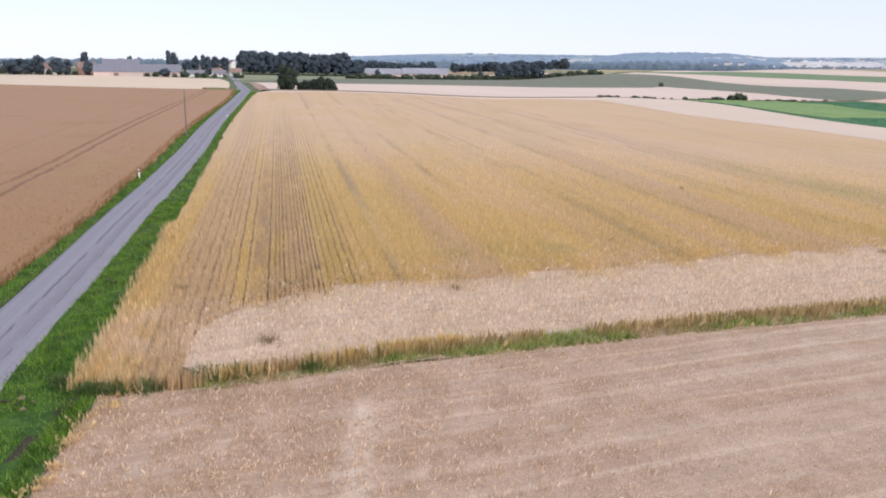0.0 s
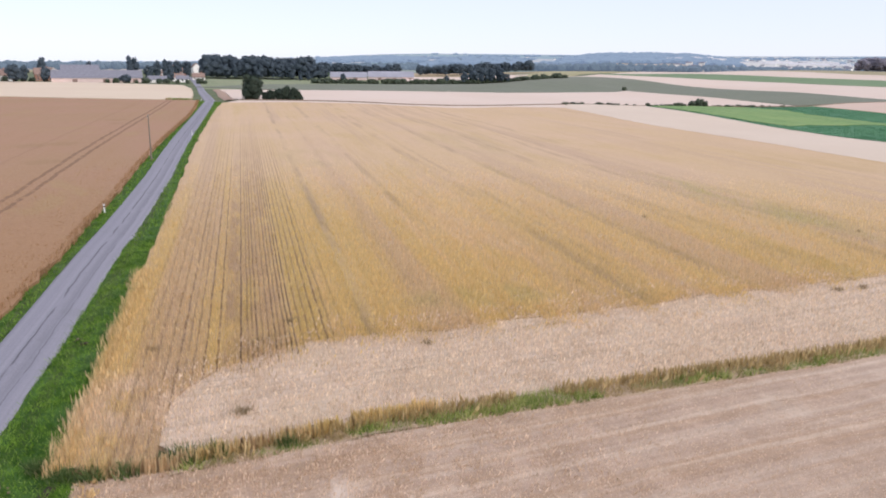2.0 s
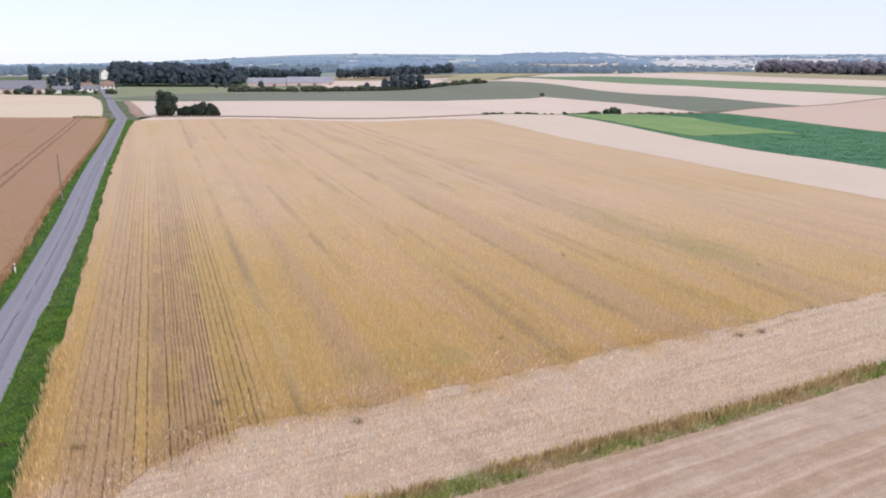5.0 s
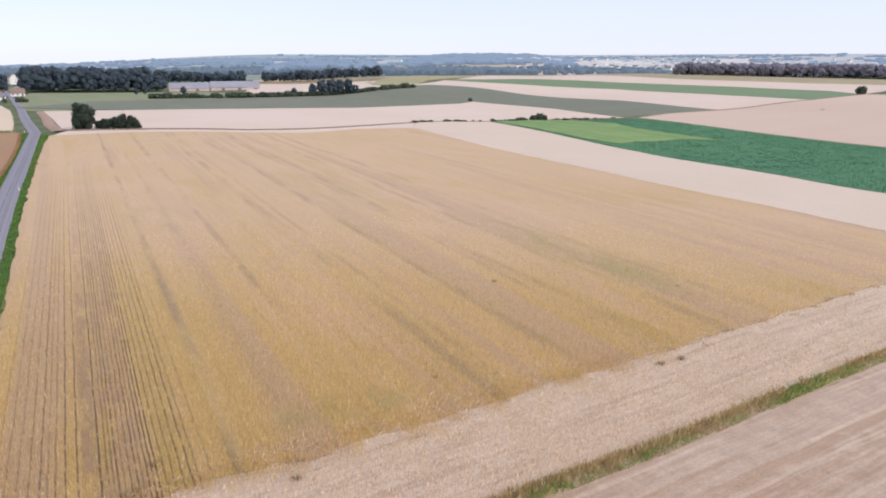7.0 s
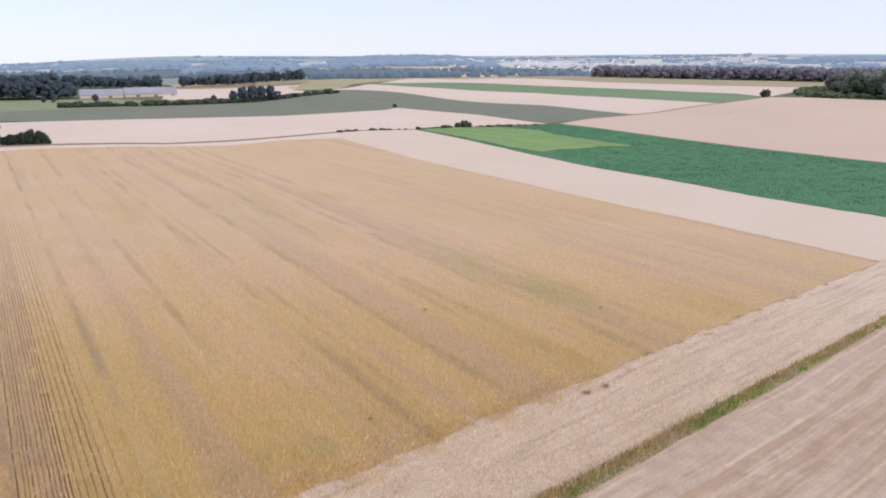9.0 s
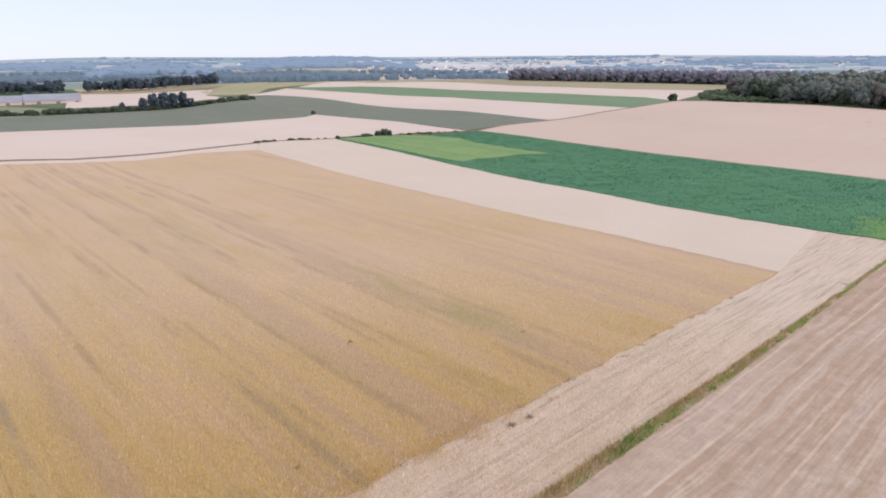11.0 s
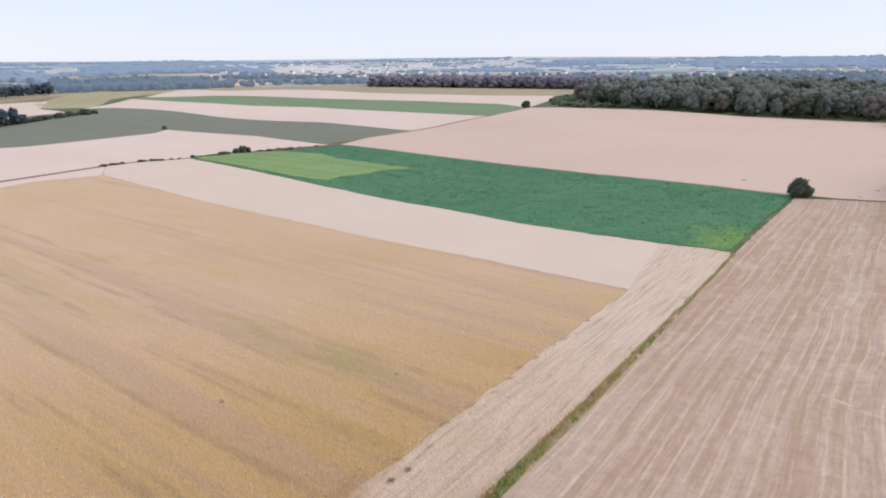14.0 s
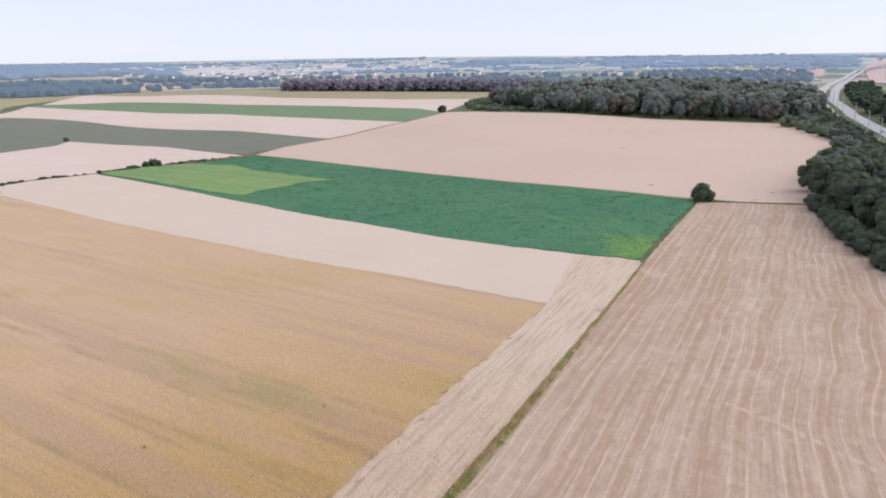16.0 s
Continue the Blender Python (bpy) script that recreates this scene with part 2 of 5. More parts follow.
def rose_mat(name):
    """Reddish wheat with one pair of wheel tracks and a few flattened spots."""
    n = Nodes(name)
    p = n.place()
    q = n.place(-12.8)
    sep = n.node("ShaderNodeSeparateXYZ", {0: q}).outputs
    rows = n.node("ShaderNodeVectorMath", {0: q, 1: (1, 0.03, 0.3)}, operation="MULTIPLY").outputs[0]
    grain = n.noise(p, 2.5, 4, 0.7)
    col = n.mix(n.ramp(n.noise(p, 0.03, 3, 0.6, 0.4), 0.36, 0.64), (0.36, 0.212, 0.136), (0.345, 0.212, 0.125))
    col = n.mix(n.math("MULTIPLY", n.ramp(n.noise(rows, 0.5, 4), 0.48, 0.7), 0.4), col, (0.335, 0.20, 0.108))
    col = n.mix(n.math("MULTIPLY", n.ramp(sep[1], 120, 55), 0.75), col, (0.315, 0.185, 0.095))
    spots = n.ramp(n.noise(n.node("ShaderNodeVectorMath", {0: q, 1: (1, 0.5, 1)}, operation="MULTIPLY").outputs[0], 0.07, 4, 0.6, 0.6), 0.585, 0.66)
    col = n.mix(n.math("MULTIPLY", spots, 0.25), col, (0.35, 0.26, 0.11))
    wob = n.math("MULTIPLY", n.math("SUBTRACT", n.noise(q, 0.35, 3), 0.5), 1.2)
    u = n.math("ADD", sep[0], wob)
    for at_, amount in ((-29.6, 0.85), (-27.8, 0.85), (-38.5, 0.2)):
        d = n.math("ABSOLUTE", n.math("SUBTRACT", u, at_))
        col = n.mix(n.math("MULTIPLY", n.math("MULTIPLY", n.ramp(d, 0.5, 0.15), n.ramp(n.noise(q, 0.6, 3), 0.3, 0.46)), amount), col, (0.20, 0.115, 0.07))
    # flattened greenish spots beside the wheel tracks
    for gx, gy in ((-68, 141), (-72, 138), (-60, 118), (-80, 196), (-74, 186), (-90, 150)):
        d = n.node("ShaderNodeVectorMath", {0: p, 1: (gx, gy, 1.5)}, operation="DISTANCE").outputs["Value"]
        d = n.math("ADD", d, n.math("MULTIPLY", n.math("SUBTRACT", n.noise(p, 0.25, 4, 0.7), 0.5), 9))
        col = n.mix(n.math("MULTIPLY", n.ramp(d, 4.2, 1.5), 0.3), col, (0.25, 0.165, 0.08))
    return n.done(n.vary(col, grain, 0.86, 1.12), grain, 0.25, 0.3)


def beet_mat(name):
    """Dark leafy rows with darker hollows, and a yellow-green corner by the bank."""
    n = Nodes(name, 0.7)
    p = n.place()
    rows = n.place(-108, (0.25, 1, 0.3))
    clump = n.noise(rows, 0.55, 4, 0.7)
    grain = n.noise(p, 1.6, 3, 0.7)
    col = n.mix(n.ramp(n.noise(p, 0.02, 3), 0.36, 0.64), (0.06, 0.18, 0.09), (0.072, 0.198, 0.092))
    col = n.mix(n.math("MULTIPLY", n.ramp(clump, 0.5, 0.36), 0.3), col, (0.035, 0.12, 0.06))
    col = n.mix(n.math("MULTIPLY", n.ramp(clump, 0.55, 0.7), 0.35), col, (0.085, 0.215, 0.09))
    d = n.node("ShaderNodeVectorMath", {0: p, 1: (158, 86, 0)}, operation="DISTANCE").outputs["Value"]
    d = n.math("ADD", d, n.math("MULTIPLY", n.math("SUBTRACT", n.noise(p, 0.12, 4), 0.5), 40))
    col = n.mix(n.math("MULTIPLY", n.ramp(d, 20, 3), 0.6), col, (0.20, 0.33, 0.05))
    return n.done(n.vary(col, grain, 0.88, 1.12), clump, 0.4, 0.4)


def stubble_mat(name):
    """Cut stubble: thin pale straw rows that wander more towards the open field, brown bare strips and worn patches between."""
    n = Nodes(name)
    p = n.place()
    q = n.place(-18.2)
    sep = n.node("ShaderNodeSeparateXYZ", {0: q}).outputs
    bow = n.noise(n.node("ShaderNodeVectorMath", {0: q, 1: (0.8, 0.4, 1)}, operation="MULTIPLY").outputs[0], 0.03, 1.5, 0.4)
    loose = n.math("ADD", 2.0, n.math("MULTIPLY", n.ramp(sep[1], 18, -12), 7.5))
    small = n.math("MULTIPLY", n.math("SUBTRACT", n.noise(q, 0.10, 2), 0.5), 0.7)
    v = n.math("ADD", n.math("ADD", sep[1], small), n.math("MULTIPLY", n.math("SUBTRACT", bow, 0.5), loose))
    vec = n.node("ShaderNodeCombineXYZ", {0: n.math("MULTIPLY", sep[0], 0.02), 1: v}).outputs[0]
    vec2 = n.node("ShaderNodeCombineXYZ", {0: n.math("MULTIPLY", sep[0], 0.06), 1: v}).outputs[0]
    line = n.noise(vec2, 1.1, 4, 0.65)
    fine = n.noise(vec2, 3.2, 3, 0.65)
    grain = n.noise(p, 5, 4, 0.8)
    mottle = n.noise(p, 0.5, 4, 0.7)
    big = n.noise(p, 0.05, 4, 0.6, 0.5)
    col = n.mix(n.ramp(big, 0.38, 0.62), (0.445, 0.325, 0.245), (0.475, 0.355, 0.275))
    strips = n.math("ADD", n.noise(vec, 0.5, 4, 0.6), n.math("MULTIPLY", n.math("SUBTRACT", mottle, 0.5), 0.18))
    col = n.mix(n.math("MULTIPLY", n.ramp(strips, 0.52, 0.44), 0.72), col, (0.41, 0.28, 0.19))
    col = n.mix(n.math("MULTIPLY", n.ramp(strips, 0.57, 0.68), 0.4), col, (0.525, 0.405, 0.32))
    col = n.mix(n.math("MULTIPLY", n.ramp(line, 0.5, 0.66), 0.4), col, (0.55, 0.44, 0.355))
    worn = n.ramp(n.noise(p, 0.085, 5, 0.65, 0.5), 0.57, 0.68)
    col = n.mix(n.math("MULTIPLY", worn, 0.55), col, (0.53, 0.42, 0.33))
    wave = n.math("SINE", n.math("MULTIPLY", v, math.tau / 1.9))
    swath = n.math("MULTIPLY", n.ramp(wave, 0.68, 0.99), n.ramp(n.noise(vec2, 0.5, 4, 0.65), 0.38, 0.58))
    col = n.mix(n.math("MULTIPLY", swath, 0.52), col, (0.62, 0.49, 0.385))
    col = n.mix(n.math("MULTIPLY", n.math("MULTIPLY", n.ramp(wave, -0.6, -0.98), n.ramp(n.noise(vec2, 0.6, 3), 0.45, 0.6)), 0.45), col, (0.385, 0.27, 0.20))
    # turning tracks across the rows
    turn = n.math("ABSOLUTE", n.math("SUBTRACT", n.noise(n.place(50, (0.5, 1, 1)), 0.02, 0, 0.4), 0.5))
    col = n.mix(n.math("MULTIPLY", n.math("MULTIPLY", n.ramp(turn, 0.006, 0.002), n.math("MULTIPLY", n.ramp(sep[1], 14, 2), n.ramp(mottle, 0.35, 0.6))), 0.5), col, (0.61, 0.49, 0.41))
    # chalky turning place
    mid_x = n.math("ADD", n.node("ShaderNodeSeparateXYZ", {0: p}).outputs[0], n.math("ADD", 3.0, n.math("MULTIPLY", n.math("SUBTRACT", n.noise(p, 0.5, 4, 0.65), 0.5), 3.0)))
    py = n.node("ShaderNodeSeparateXYZ", {0: p}).outputs[1]
    chalk = n.math("MULTIPLY", n.ramp(n.math("ABSOLUTE", mid_x), 1.3, 0.2), n.math("MULTIPLY", n.ramp(py, 29.0, 27.0), n.ramp(py, 17.0, 20.0)))
    col = n.mix(n.math("MULTIPLY", chalk, 0.75), col, (0.65, 0.54, 0.45))
    col = n.vary(col, fine, 0.88, 1.1)
    col = n.vary(col, mottle, 0.87, 1.1)
    col = n.vary(col, grain, 0.8, 1.16)
    return n.done(col, grain, 0.3, 0.15)


def blade_mat(name, a, b, c, patch=0.3):
    """Stems and grass: two colours by patches, the third on single blades."""
    n = Nodes(name, 0.8)
    p = n.place()
    isl = n.node("ShaderNodeNewGeometry").outputs["Random Per Island"]
    col = n.mix(n.ramp(n.noise(p, patch, 3, 0.6), 0.4, 0.6), a, b)
    col = n.mix(n.ramp(isl, 0.6, 1.0), col, c)
    col = n.vary(col, isl, 0.87, 1.17)
    n.thin(col)
    return n.done(col)


def leaf_mat(name, a, b, c):
    """Foliage: a colour per tree, a shade per clump."""
    n = Nodes(name, 0.75, 0.25)
    isl = n.node("ShaderNodeNewGeometry").outputs["Random Per Island"]
    obj = n.node("ShaderNodeObjectInfo").outputs["Random"]
    col = n.mix(obj, a, b)
    col = n.mix(n.math("MULTIPLY", isl, 0.5), col, c)
    col = n.vary(col, n.noise(n.place(), 0.9, 3), 0.75, 1.25)
    n.thin(col, 0.35)
    return n.done(col, n.noise(n.place(), 2.0, 3), 0.5, 0.4)


def plain_mat(name, col, rough=0.7, metal=0.0, grain=1.5, lo=0.85, hi=1.12):
    n = Nodes(name, rough, 0.3)
    n.bsdf.inputs["Metallic"].default_value = metal
    g = n.noise(n.place(), grain, 4, 0.6)
    rgb = n.node("ShaderNodeRGB")
    rgb.outputs[0].default_value = (*col, 1)
    return n.done(n.vary(rgb.outputs[0], g, lo, hi), g, 0.15, 0.02)


def ground_mat(name, glow=0.0):
    """Open country: meadow close by, and a patchwork of stubble, beet, pasture and woodland parcels beyond; glow paints
    haze over it.
    """
    n = Nodes(name)
    p = n.place(20, (0.55, 1, 1))
    cell = n.node("ShaderNodeTexVoronoi", {"Vector": p, "Scale": 0.0052, "Randomness": 0.8})
    pick = n.node("ShaderNodeSeparateColor", {0: cell.outputs["Color"]}).outputs[0]
    ramp = n.node("ShaderNodeValToRGB", {0: pick})
    ramp.color_ramp.interpolation = "CONSTANT"
    e = ramp.color_ramp.elements
    e[0].color, e[1].color, e[1].position = (0.10, 0.13, 0.06, 1), (0.40, 0.31, 0.19, 1), 0.24
    for pos, col in ((0.42, (0.07, 0.12, 0.06, 1)), (0.58, (0.45, 0.34, 0.22, 1)), (0.72, (0.16, 0.18, 0.09, 1)), (0.86, (0.36, 0.27, 0.16, 1))):
        k = e.new(pos)
        k.color = col
    far = n.ramp(n.node("ShaderNodeVectorMath", {0: n.place()}, operation="LENGTH").outputs["Value"], 900, 1150)
    g = n.noise(n.place(), 0.5, 4, 0.65)
    near = n.mix(n.ramp(n.noise(n.place(), 0.05, 4), 0.4, 0.6), (0.085, 0.12, 0.055), (0.14, 0.15, 0.08))
    col = n.vary(n.mix(far, near, ramp.outputs[0]), g, 0.8, 1.2)
    # distance haze put in as a bluish base colour and a blue glow
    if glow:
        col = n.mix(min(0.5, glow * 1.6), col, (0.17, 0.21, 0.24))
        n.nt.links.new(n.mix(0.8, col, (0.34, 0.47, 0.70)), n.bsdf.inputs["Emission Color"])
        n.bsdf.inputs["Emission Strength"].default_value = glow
    return n.done(col, g, 0.3, 0.3)


def road_mat():
    """Worn pale asphalt with a dark crack along the middle and patched strips."""
    n = Nodes("asphalt", 0.85, 0.3)
    p = n.place()
    uv = n.node("ShaderNodeUVMap").outputs[0]
    sx = n.node("ShaderNodeSeparateXYZ", {0: uv}).outputs
    grain = n.noise(p, 9, 4, 0.7)
    along = n.noise(n.node("ShaderNodeVectorMath", {0: uv, 1: (9, 0.05, 1)}, operation="MULTIPLY").outputs[0], 1.0, 4, 0.6)
    col = n.mix(n.ramp(along, 0.4, 0.65), (0.228, 0.22, 0.258), (0.268, 0.258, 0.297))
    col = n.mix(n.math("MULTIPLY", n.ramp(n.noise(p, 0.35, 4), 0.55, 0.7), 0.5), col, (0.22, 0.213, 0.24))
    wob = n.math("MULTIPLY", n.math("SUBTRACT", n.noise(p, 0.5, 4), 0.5), 0.09)
    for at_, wide, amount in ((0.46, 0.020, 0.9), (0.70, 0.012, 0.6), (0.62, 0.11, 0.25)):
        d = n.math("ABSOLUTE", n.math("SUBTRACT", n.math("ADD", sx[0], wob), at_))
        crack = n.math("MULTIPLY", n.ramp(d, wide, wide * 0.3), n.ramp(n.noise(p, 0.22, 3), 0.36, 0.5) if wide < 0.1 else 1.0)
        col = n.mix(n.math("MULTIPLY", crack, amount), col, (0.09, 0.087, 0.10))
    return n.done(n.vary(col, grain, 0.85, 1.15), grain, 0.25, 0.02)


M = {
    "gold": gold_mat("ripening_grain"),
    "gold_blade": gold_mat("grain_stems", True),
    "pale": barley_mat("pale_ripe_barley"),
    "pale_blade": blade_mat("pale_barley_stems", (0.76, 0.615, 0.47), (0.70, 0.56, 0.42), (0.82, 0.69, 0.54)),
    "strip": field_mat("cream_barley", (0.605, 0.50, 0.405), (0.585, 0.48, 0.385), (0.57, 0.46, 0.365), 103, 0.3, 2, 0.02, 0.25, 0.15, (0.93, 1.07), 0.02),
    "north": field_mat("cream_stubble", (0.63, 0.515, 0.44), (0.61, 0.49, 0.41), (0.60, 0.48, 0.40), 10, 0.08, 1.5, 0.015, 0.2, 0.1, (0.95, 1.05), 0.02),
    "cream": field_mat("yellow_cream_barley", (0.63, 0.515, 0.395), (0.61, 0.49, 0.37), (0.59, 0.465, 0.345), 10, 0.08, 1.5, 0.015, 0.3, 0.1, (0.95, 1.05), 0.02),
    "stubble": stubble_mat("straw_stubble"),
    "straw": blade_mat("loose_straw", (0.62, 0.465, 0.33), (0.68, 0.525, 0.39), (0.78, 0.63, 0.49), 0.5),
    "rose": rose_mat("reddish_ripe_wheat"),
    "rose_blade": blade_mat("reddish_wheat_stems", (0.40, 0.24, 0.125), (0.36, 0.21, 0.105), (0.47, 0.31, 0.185)),
    "pink": field_mat("rosy_cream_wheat", (0.565, 0.43, 0.35), (0.55, 0.415, 0.335), (0.53, 0.395, 0.315), 20, 0.08, 1.5, 0.012, 0.2, 0.1, (0.95, 1.05), 0.02),
    "green": beet_mat("dark_green_beet"),
    "lime": field_mat("light_green_beet", (0.185, 0.29, 0.105), (0.225, 0.315, 0.12), (0.12, 0.235, 0.095), 108, 0.22, 1.2, 0.035, 0.6, 0.3),
    "dark": field_mat("grey_green_potatoes", (0.175, 0.19, 0.14), (0.19, 0.20, 0.155), (0.15, 0.165, 0.12), 110, 0.3, 1.5, 0.015, 0.5),
    "green2": field_mat("mid_green_beet", (0.165, 0.24, 0.13), (0.18, 0.25, 0.14), (0.14, 0.21, 0.11), 108, 0.2, 1, 0.015, 0.4),
    "grey4": field_mat("grey_straw_field", (0.33, 0.29, 0.18), (0.37, 0.31, 0.20), (0.30, 0.27, 0.16), 108, 0.1, 1, 0.01, 0.4),
    "yellow": field_mat("dull_yellow_meadow", (0.38, 0.34, 0.20), (0.34, 0.31, 0.18), (0.29, 0.28, 0.16), 60, 0.1, 1, 0.01, 0.4),
    "verge": field_mat("verge_soil_and_grass", (0.035, 0.085, 0.018), (0.07, 0.15, 0.028), (0.09, 0.085, 0.045), 103, 0.5, 3, 0.9, 0.6, 0.6),
    "bank": field_mat("bank_soil_and_grass", (0.48, 0.365, 0.265), (0.43, 0.33, 0.215), (0.44, 0.325, 0.22), 18, 0.4, 3, 0.16, 0.5, 0.5),
    # the darker patch colour stands in for shadow in the verge grass
    "grass": blade_mat("bright_grass", (0.055, 0.14, 0.016), (0.175, 0.32, 0.04), (0.27, 0.39, 0.08), 1.0),
    "bank_green": blade_mat("leafy_bank_grass", (0.22, 0.30, 0.075), (0.34, 0.40, 0.12), (0.50, 0.47, 0.20), 0.8),
    "bank_brown": blade_mat("brown_bank_stems", (0.41, 0.30, 0.14), (0.51, 0.38, 0.19), (0.63, 0.49, 0.27), 0.8),
    "rank": blade_mat("rank_dry_grass", (0.22, 0.32, 0.08), (0.42, 0.31, 0.16), (0.54, 0.42, 0.23), 0.3),
    "weeds": blade_mat("dark_weeds", (0.26, 0.20, 0.12), (0.30, 0.235, 0.14), (0.40, 0.30, 0.19)),
    "weeds_green": blade_mat("leafy_weeds", (0.085, 0.14, 0.045), (0.12, 0.18, 0.06), (0.20, 0.24, 0.10)),
    "beet_leaf": blade_mat("beet_leaves", (0.056, 0.18, 0.088), (0.066, 0.196, 0.092), (0.078, 0.212, 0.097), 0.05),
    "pasture": field_mat("grey_green_pasture", (0.215, 0.25, 0.145), (0.25, 0.265, 0.16), (0.19, 0.225, 0.125), 110, 0.1, 1, 0.02, 0.4),
    "ditch": plain_mat("dark_brown_soil", (0.055, 0.042, 0.03), 0.95, 0, 3),
    "red_soil": plain_mat("reddish_earth", (0.36, 0.25, 0.19), 0.95, 0, 0.8, 0.75, 1.2),
    "soil": plain_mat("dry_soil", (0.24, 0.175, 0.125), 0.95, 0, 3),
    "road": road_mat(),
    "concrete": plain_mat("motorway_concrete", (0.46, 0.45, 0.45), 0.9, 0, 0.6),
    "steel": plain_mat("galvanised_steel", (0.55, 0.56, 0.58), 0.5, 0.6),
    "bark": plain_mat("bark", (0.12, 0.09, 0.065), 0.95, 0, 3, 0.6, 1.3),
    # forest leaves are lightened and blued to carry distance haze
    "leaf": leaf_mat("hazed_tree_leaves", (0.145, 0.18, 0.178), (0.22, 0.245, 0.212), (0.26, 0.275, 0.24)),
    "leaf_dark": leaf_mat("dark_tree_leaves", (0.068, 0.095, 0.07), (0.10, 0.125, 0.08), (0.12, 0.145, 0.095)),
    "leaf_deep": leaf_mat("deep_green_leaves", (0.034, 0.052, 0.04), (0.045, 0.065, 0.045), (0.06, 0.08, 0.055)),
    # far and ridge woods: distance haze painted in as bluish leaf colour
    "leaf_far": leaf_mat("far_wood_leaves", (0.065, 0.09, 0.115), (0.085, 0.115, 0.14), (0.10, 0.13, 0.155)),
    "leaf_ridge_hazed": leaf_mat("hazed_ridge_leaves", (0.26, 0.25, 0.315), (0.30, 0.28, 0.335), (0.32, 0.305, 0.355)),
    "leaf_rust": leaf_mat("brownish_tree_leaves", (0.175, 0.16, 0.145), (0.215, 0.19, 0.17), (0.235, 0.22, 0.19)),
    "leaf_scrub": leaf_mat("scrub_leaves", (0.14, 0.19, 0.115), (0.18, 0.225, 0.13), (0.20, 0.245, 0.15)),
    "leaf_olive": leaf_mat("olive_tree_leaves", (0.095, 0.13, 0.078), (0.14, 0.17, 0.09), (0.16, 0.185, 0.11)),
    "wall_white": plain_mat("white_render", (0.80, 0.78, 0.75), 0.9, 0, 0.8, 0.92, 1.05),
    "wall_brick": plain_mat("red_brick", (0.36, 0.20, 0.15), 0.9, 0, 2),
    "wall_pale": plain_mat("pale_rendered_wall", (0.66, 0.52, 0.48), 0.9, 0, 0.8),
    "roof_grey": plain_mat("grey_roof_sheets", (0.20, 0.20, 0.235), 0.7, 0, 0.7, 0.8, 1.2),
    "roof_pale": plain_mat("pale_roof_sheets", (0.62, 0.60, 0.61), 0.7, 0, 0.1, 0.85, 1.1),
    "roof_dull": plain_mat("dull_roof_sheets", (0.31, 0.31, 0.355), 0.7, 0, 0.1, 0.85, 1.1),
    "roof_brown": plain_mat("brown_roof_tiles", (0.26, 0.18, 0.15), 0.85, 0, 1.2, 0.75, 1.2),
    "glass": plain_mat("dark_window_glass", (0.05, 0.06, 0.07), 0.15, 0),
    "pole_wood": plain_mat("weathered_pole_wood", (0.20, 0.165, 0.13), 0.9, 0, 4),
    "white_paint": plain_mat("white_paint", (0.80, 0.80, 0.79), 0.5),
    "rubber": plain_mat("black_rubber", (0.03, 0.03, 0.03), 0.9),
    # far field colours with the haze mixed into them
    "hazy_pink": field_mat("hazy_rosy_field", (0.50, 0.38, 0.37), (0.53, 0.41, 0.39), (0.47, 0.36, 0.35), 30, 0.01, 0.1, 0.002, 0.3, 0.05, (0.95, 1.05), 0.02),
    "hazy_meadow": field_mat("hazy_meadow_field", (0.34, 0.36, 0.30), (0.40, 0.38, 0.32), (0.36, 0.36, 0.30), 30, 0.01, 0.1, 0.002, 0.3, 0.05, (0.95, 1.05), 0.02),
    "ground": ground_mat("open_country"),
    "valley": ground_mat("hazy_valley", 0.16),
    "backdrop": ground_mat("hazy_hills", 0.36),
}


# ---- terrain ----
HILLS_NEAR = [(0, 0, 0), (-15, 35, 0), (60, 40, 0), (-60, 60, 0.6), (0, 120, 0.3), (60, 120, -0.6), (110, 75, -0.8), (146, 81, -0.8), (60, -80, 0),
              (200, 0, -1.5), (-46, 140, 1.2), (-120, 150, 1.5), (-55, 300, 1.2), (60, 300, -1.5), (156, 237, -4), (140, 354, -3.5), (256, 360, -1.2),
              (147, 491, -2.5), (247, 136, -1.8), (246, 117, -2.5), (320, 120, -3), (350, 220, 0)]
HILLS_FAR = [(129, 602, 5), (400, 400, 5), (362, 338, 4), (425, 326, 5), (364, 410, 3.5), (490, 780, 10), (563, 625, 9), (468, 1290, 3), (-86, 770, -4.5),
             (46, 582, -2), (-285, 986, -3), (-100, 500, -1.5), (-350, 500, -1), (-260, 260, 1.5), (700, 500, 9), (700, 200, 4), (500, -200, 0), (-500, 0, 0),
             (0, 1000, -8), (250, 1000, 3)]


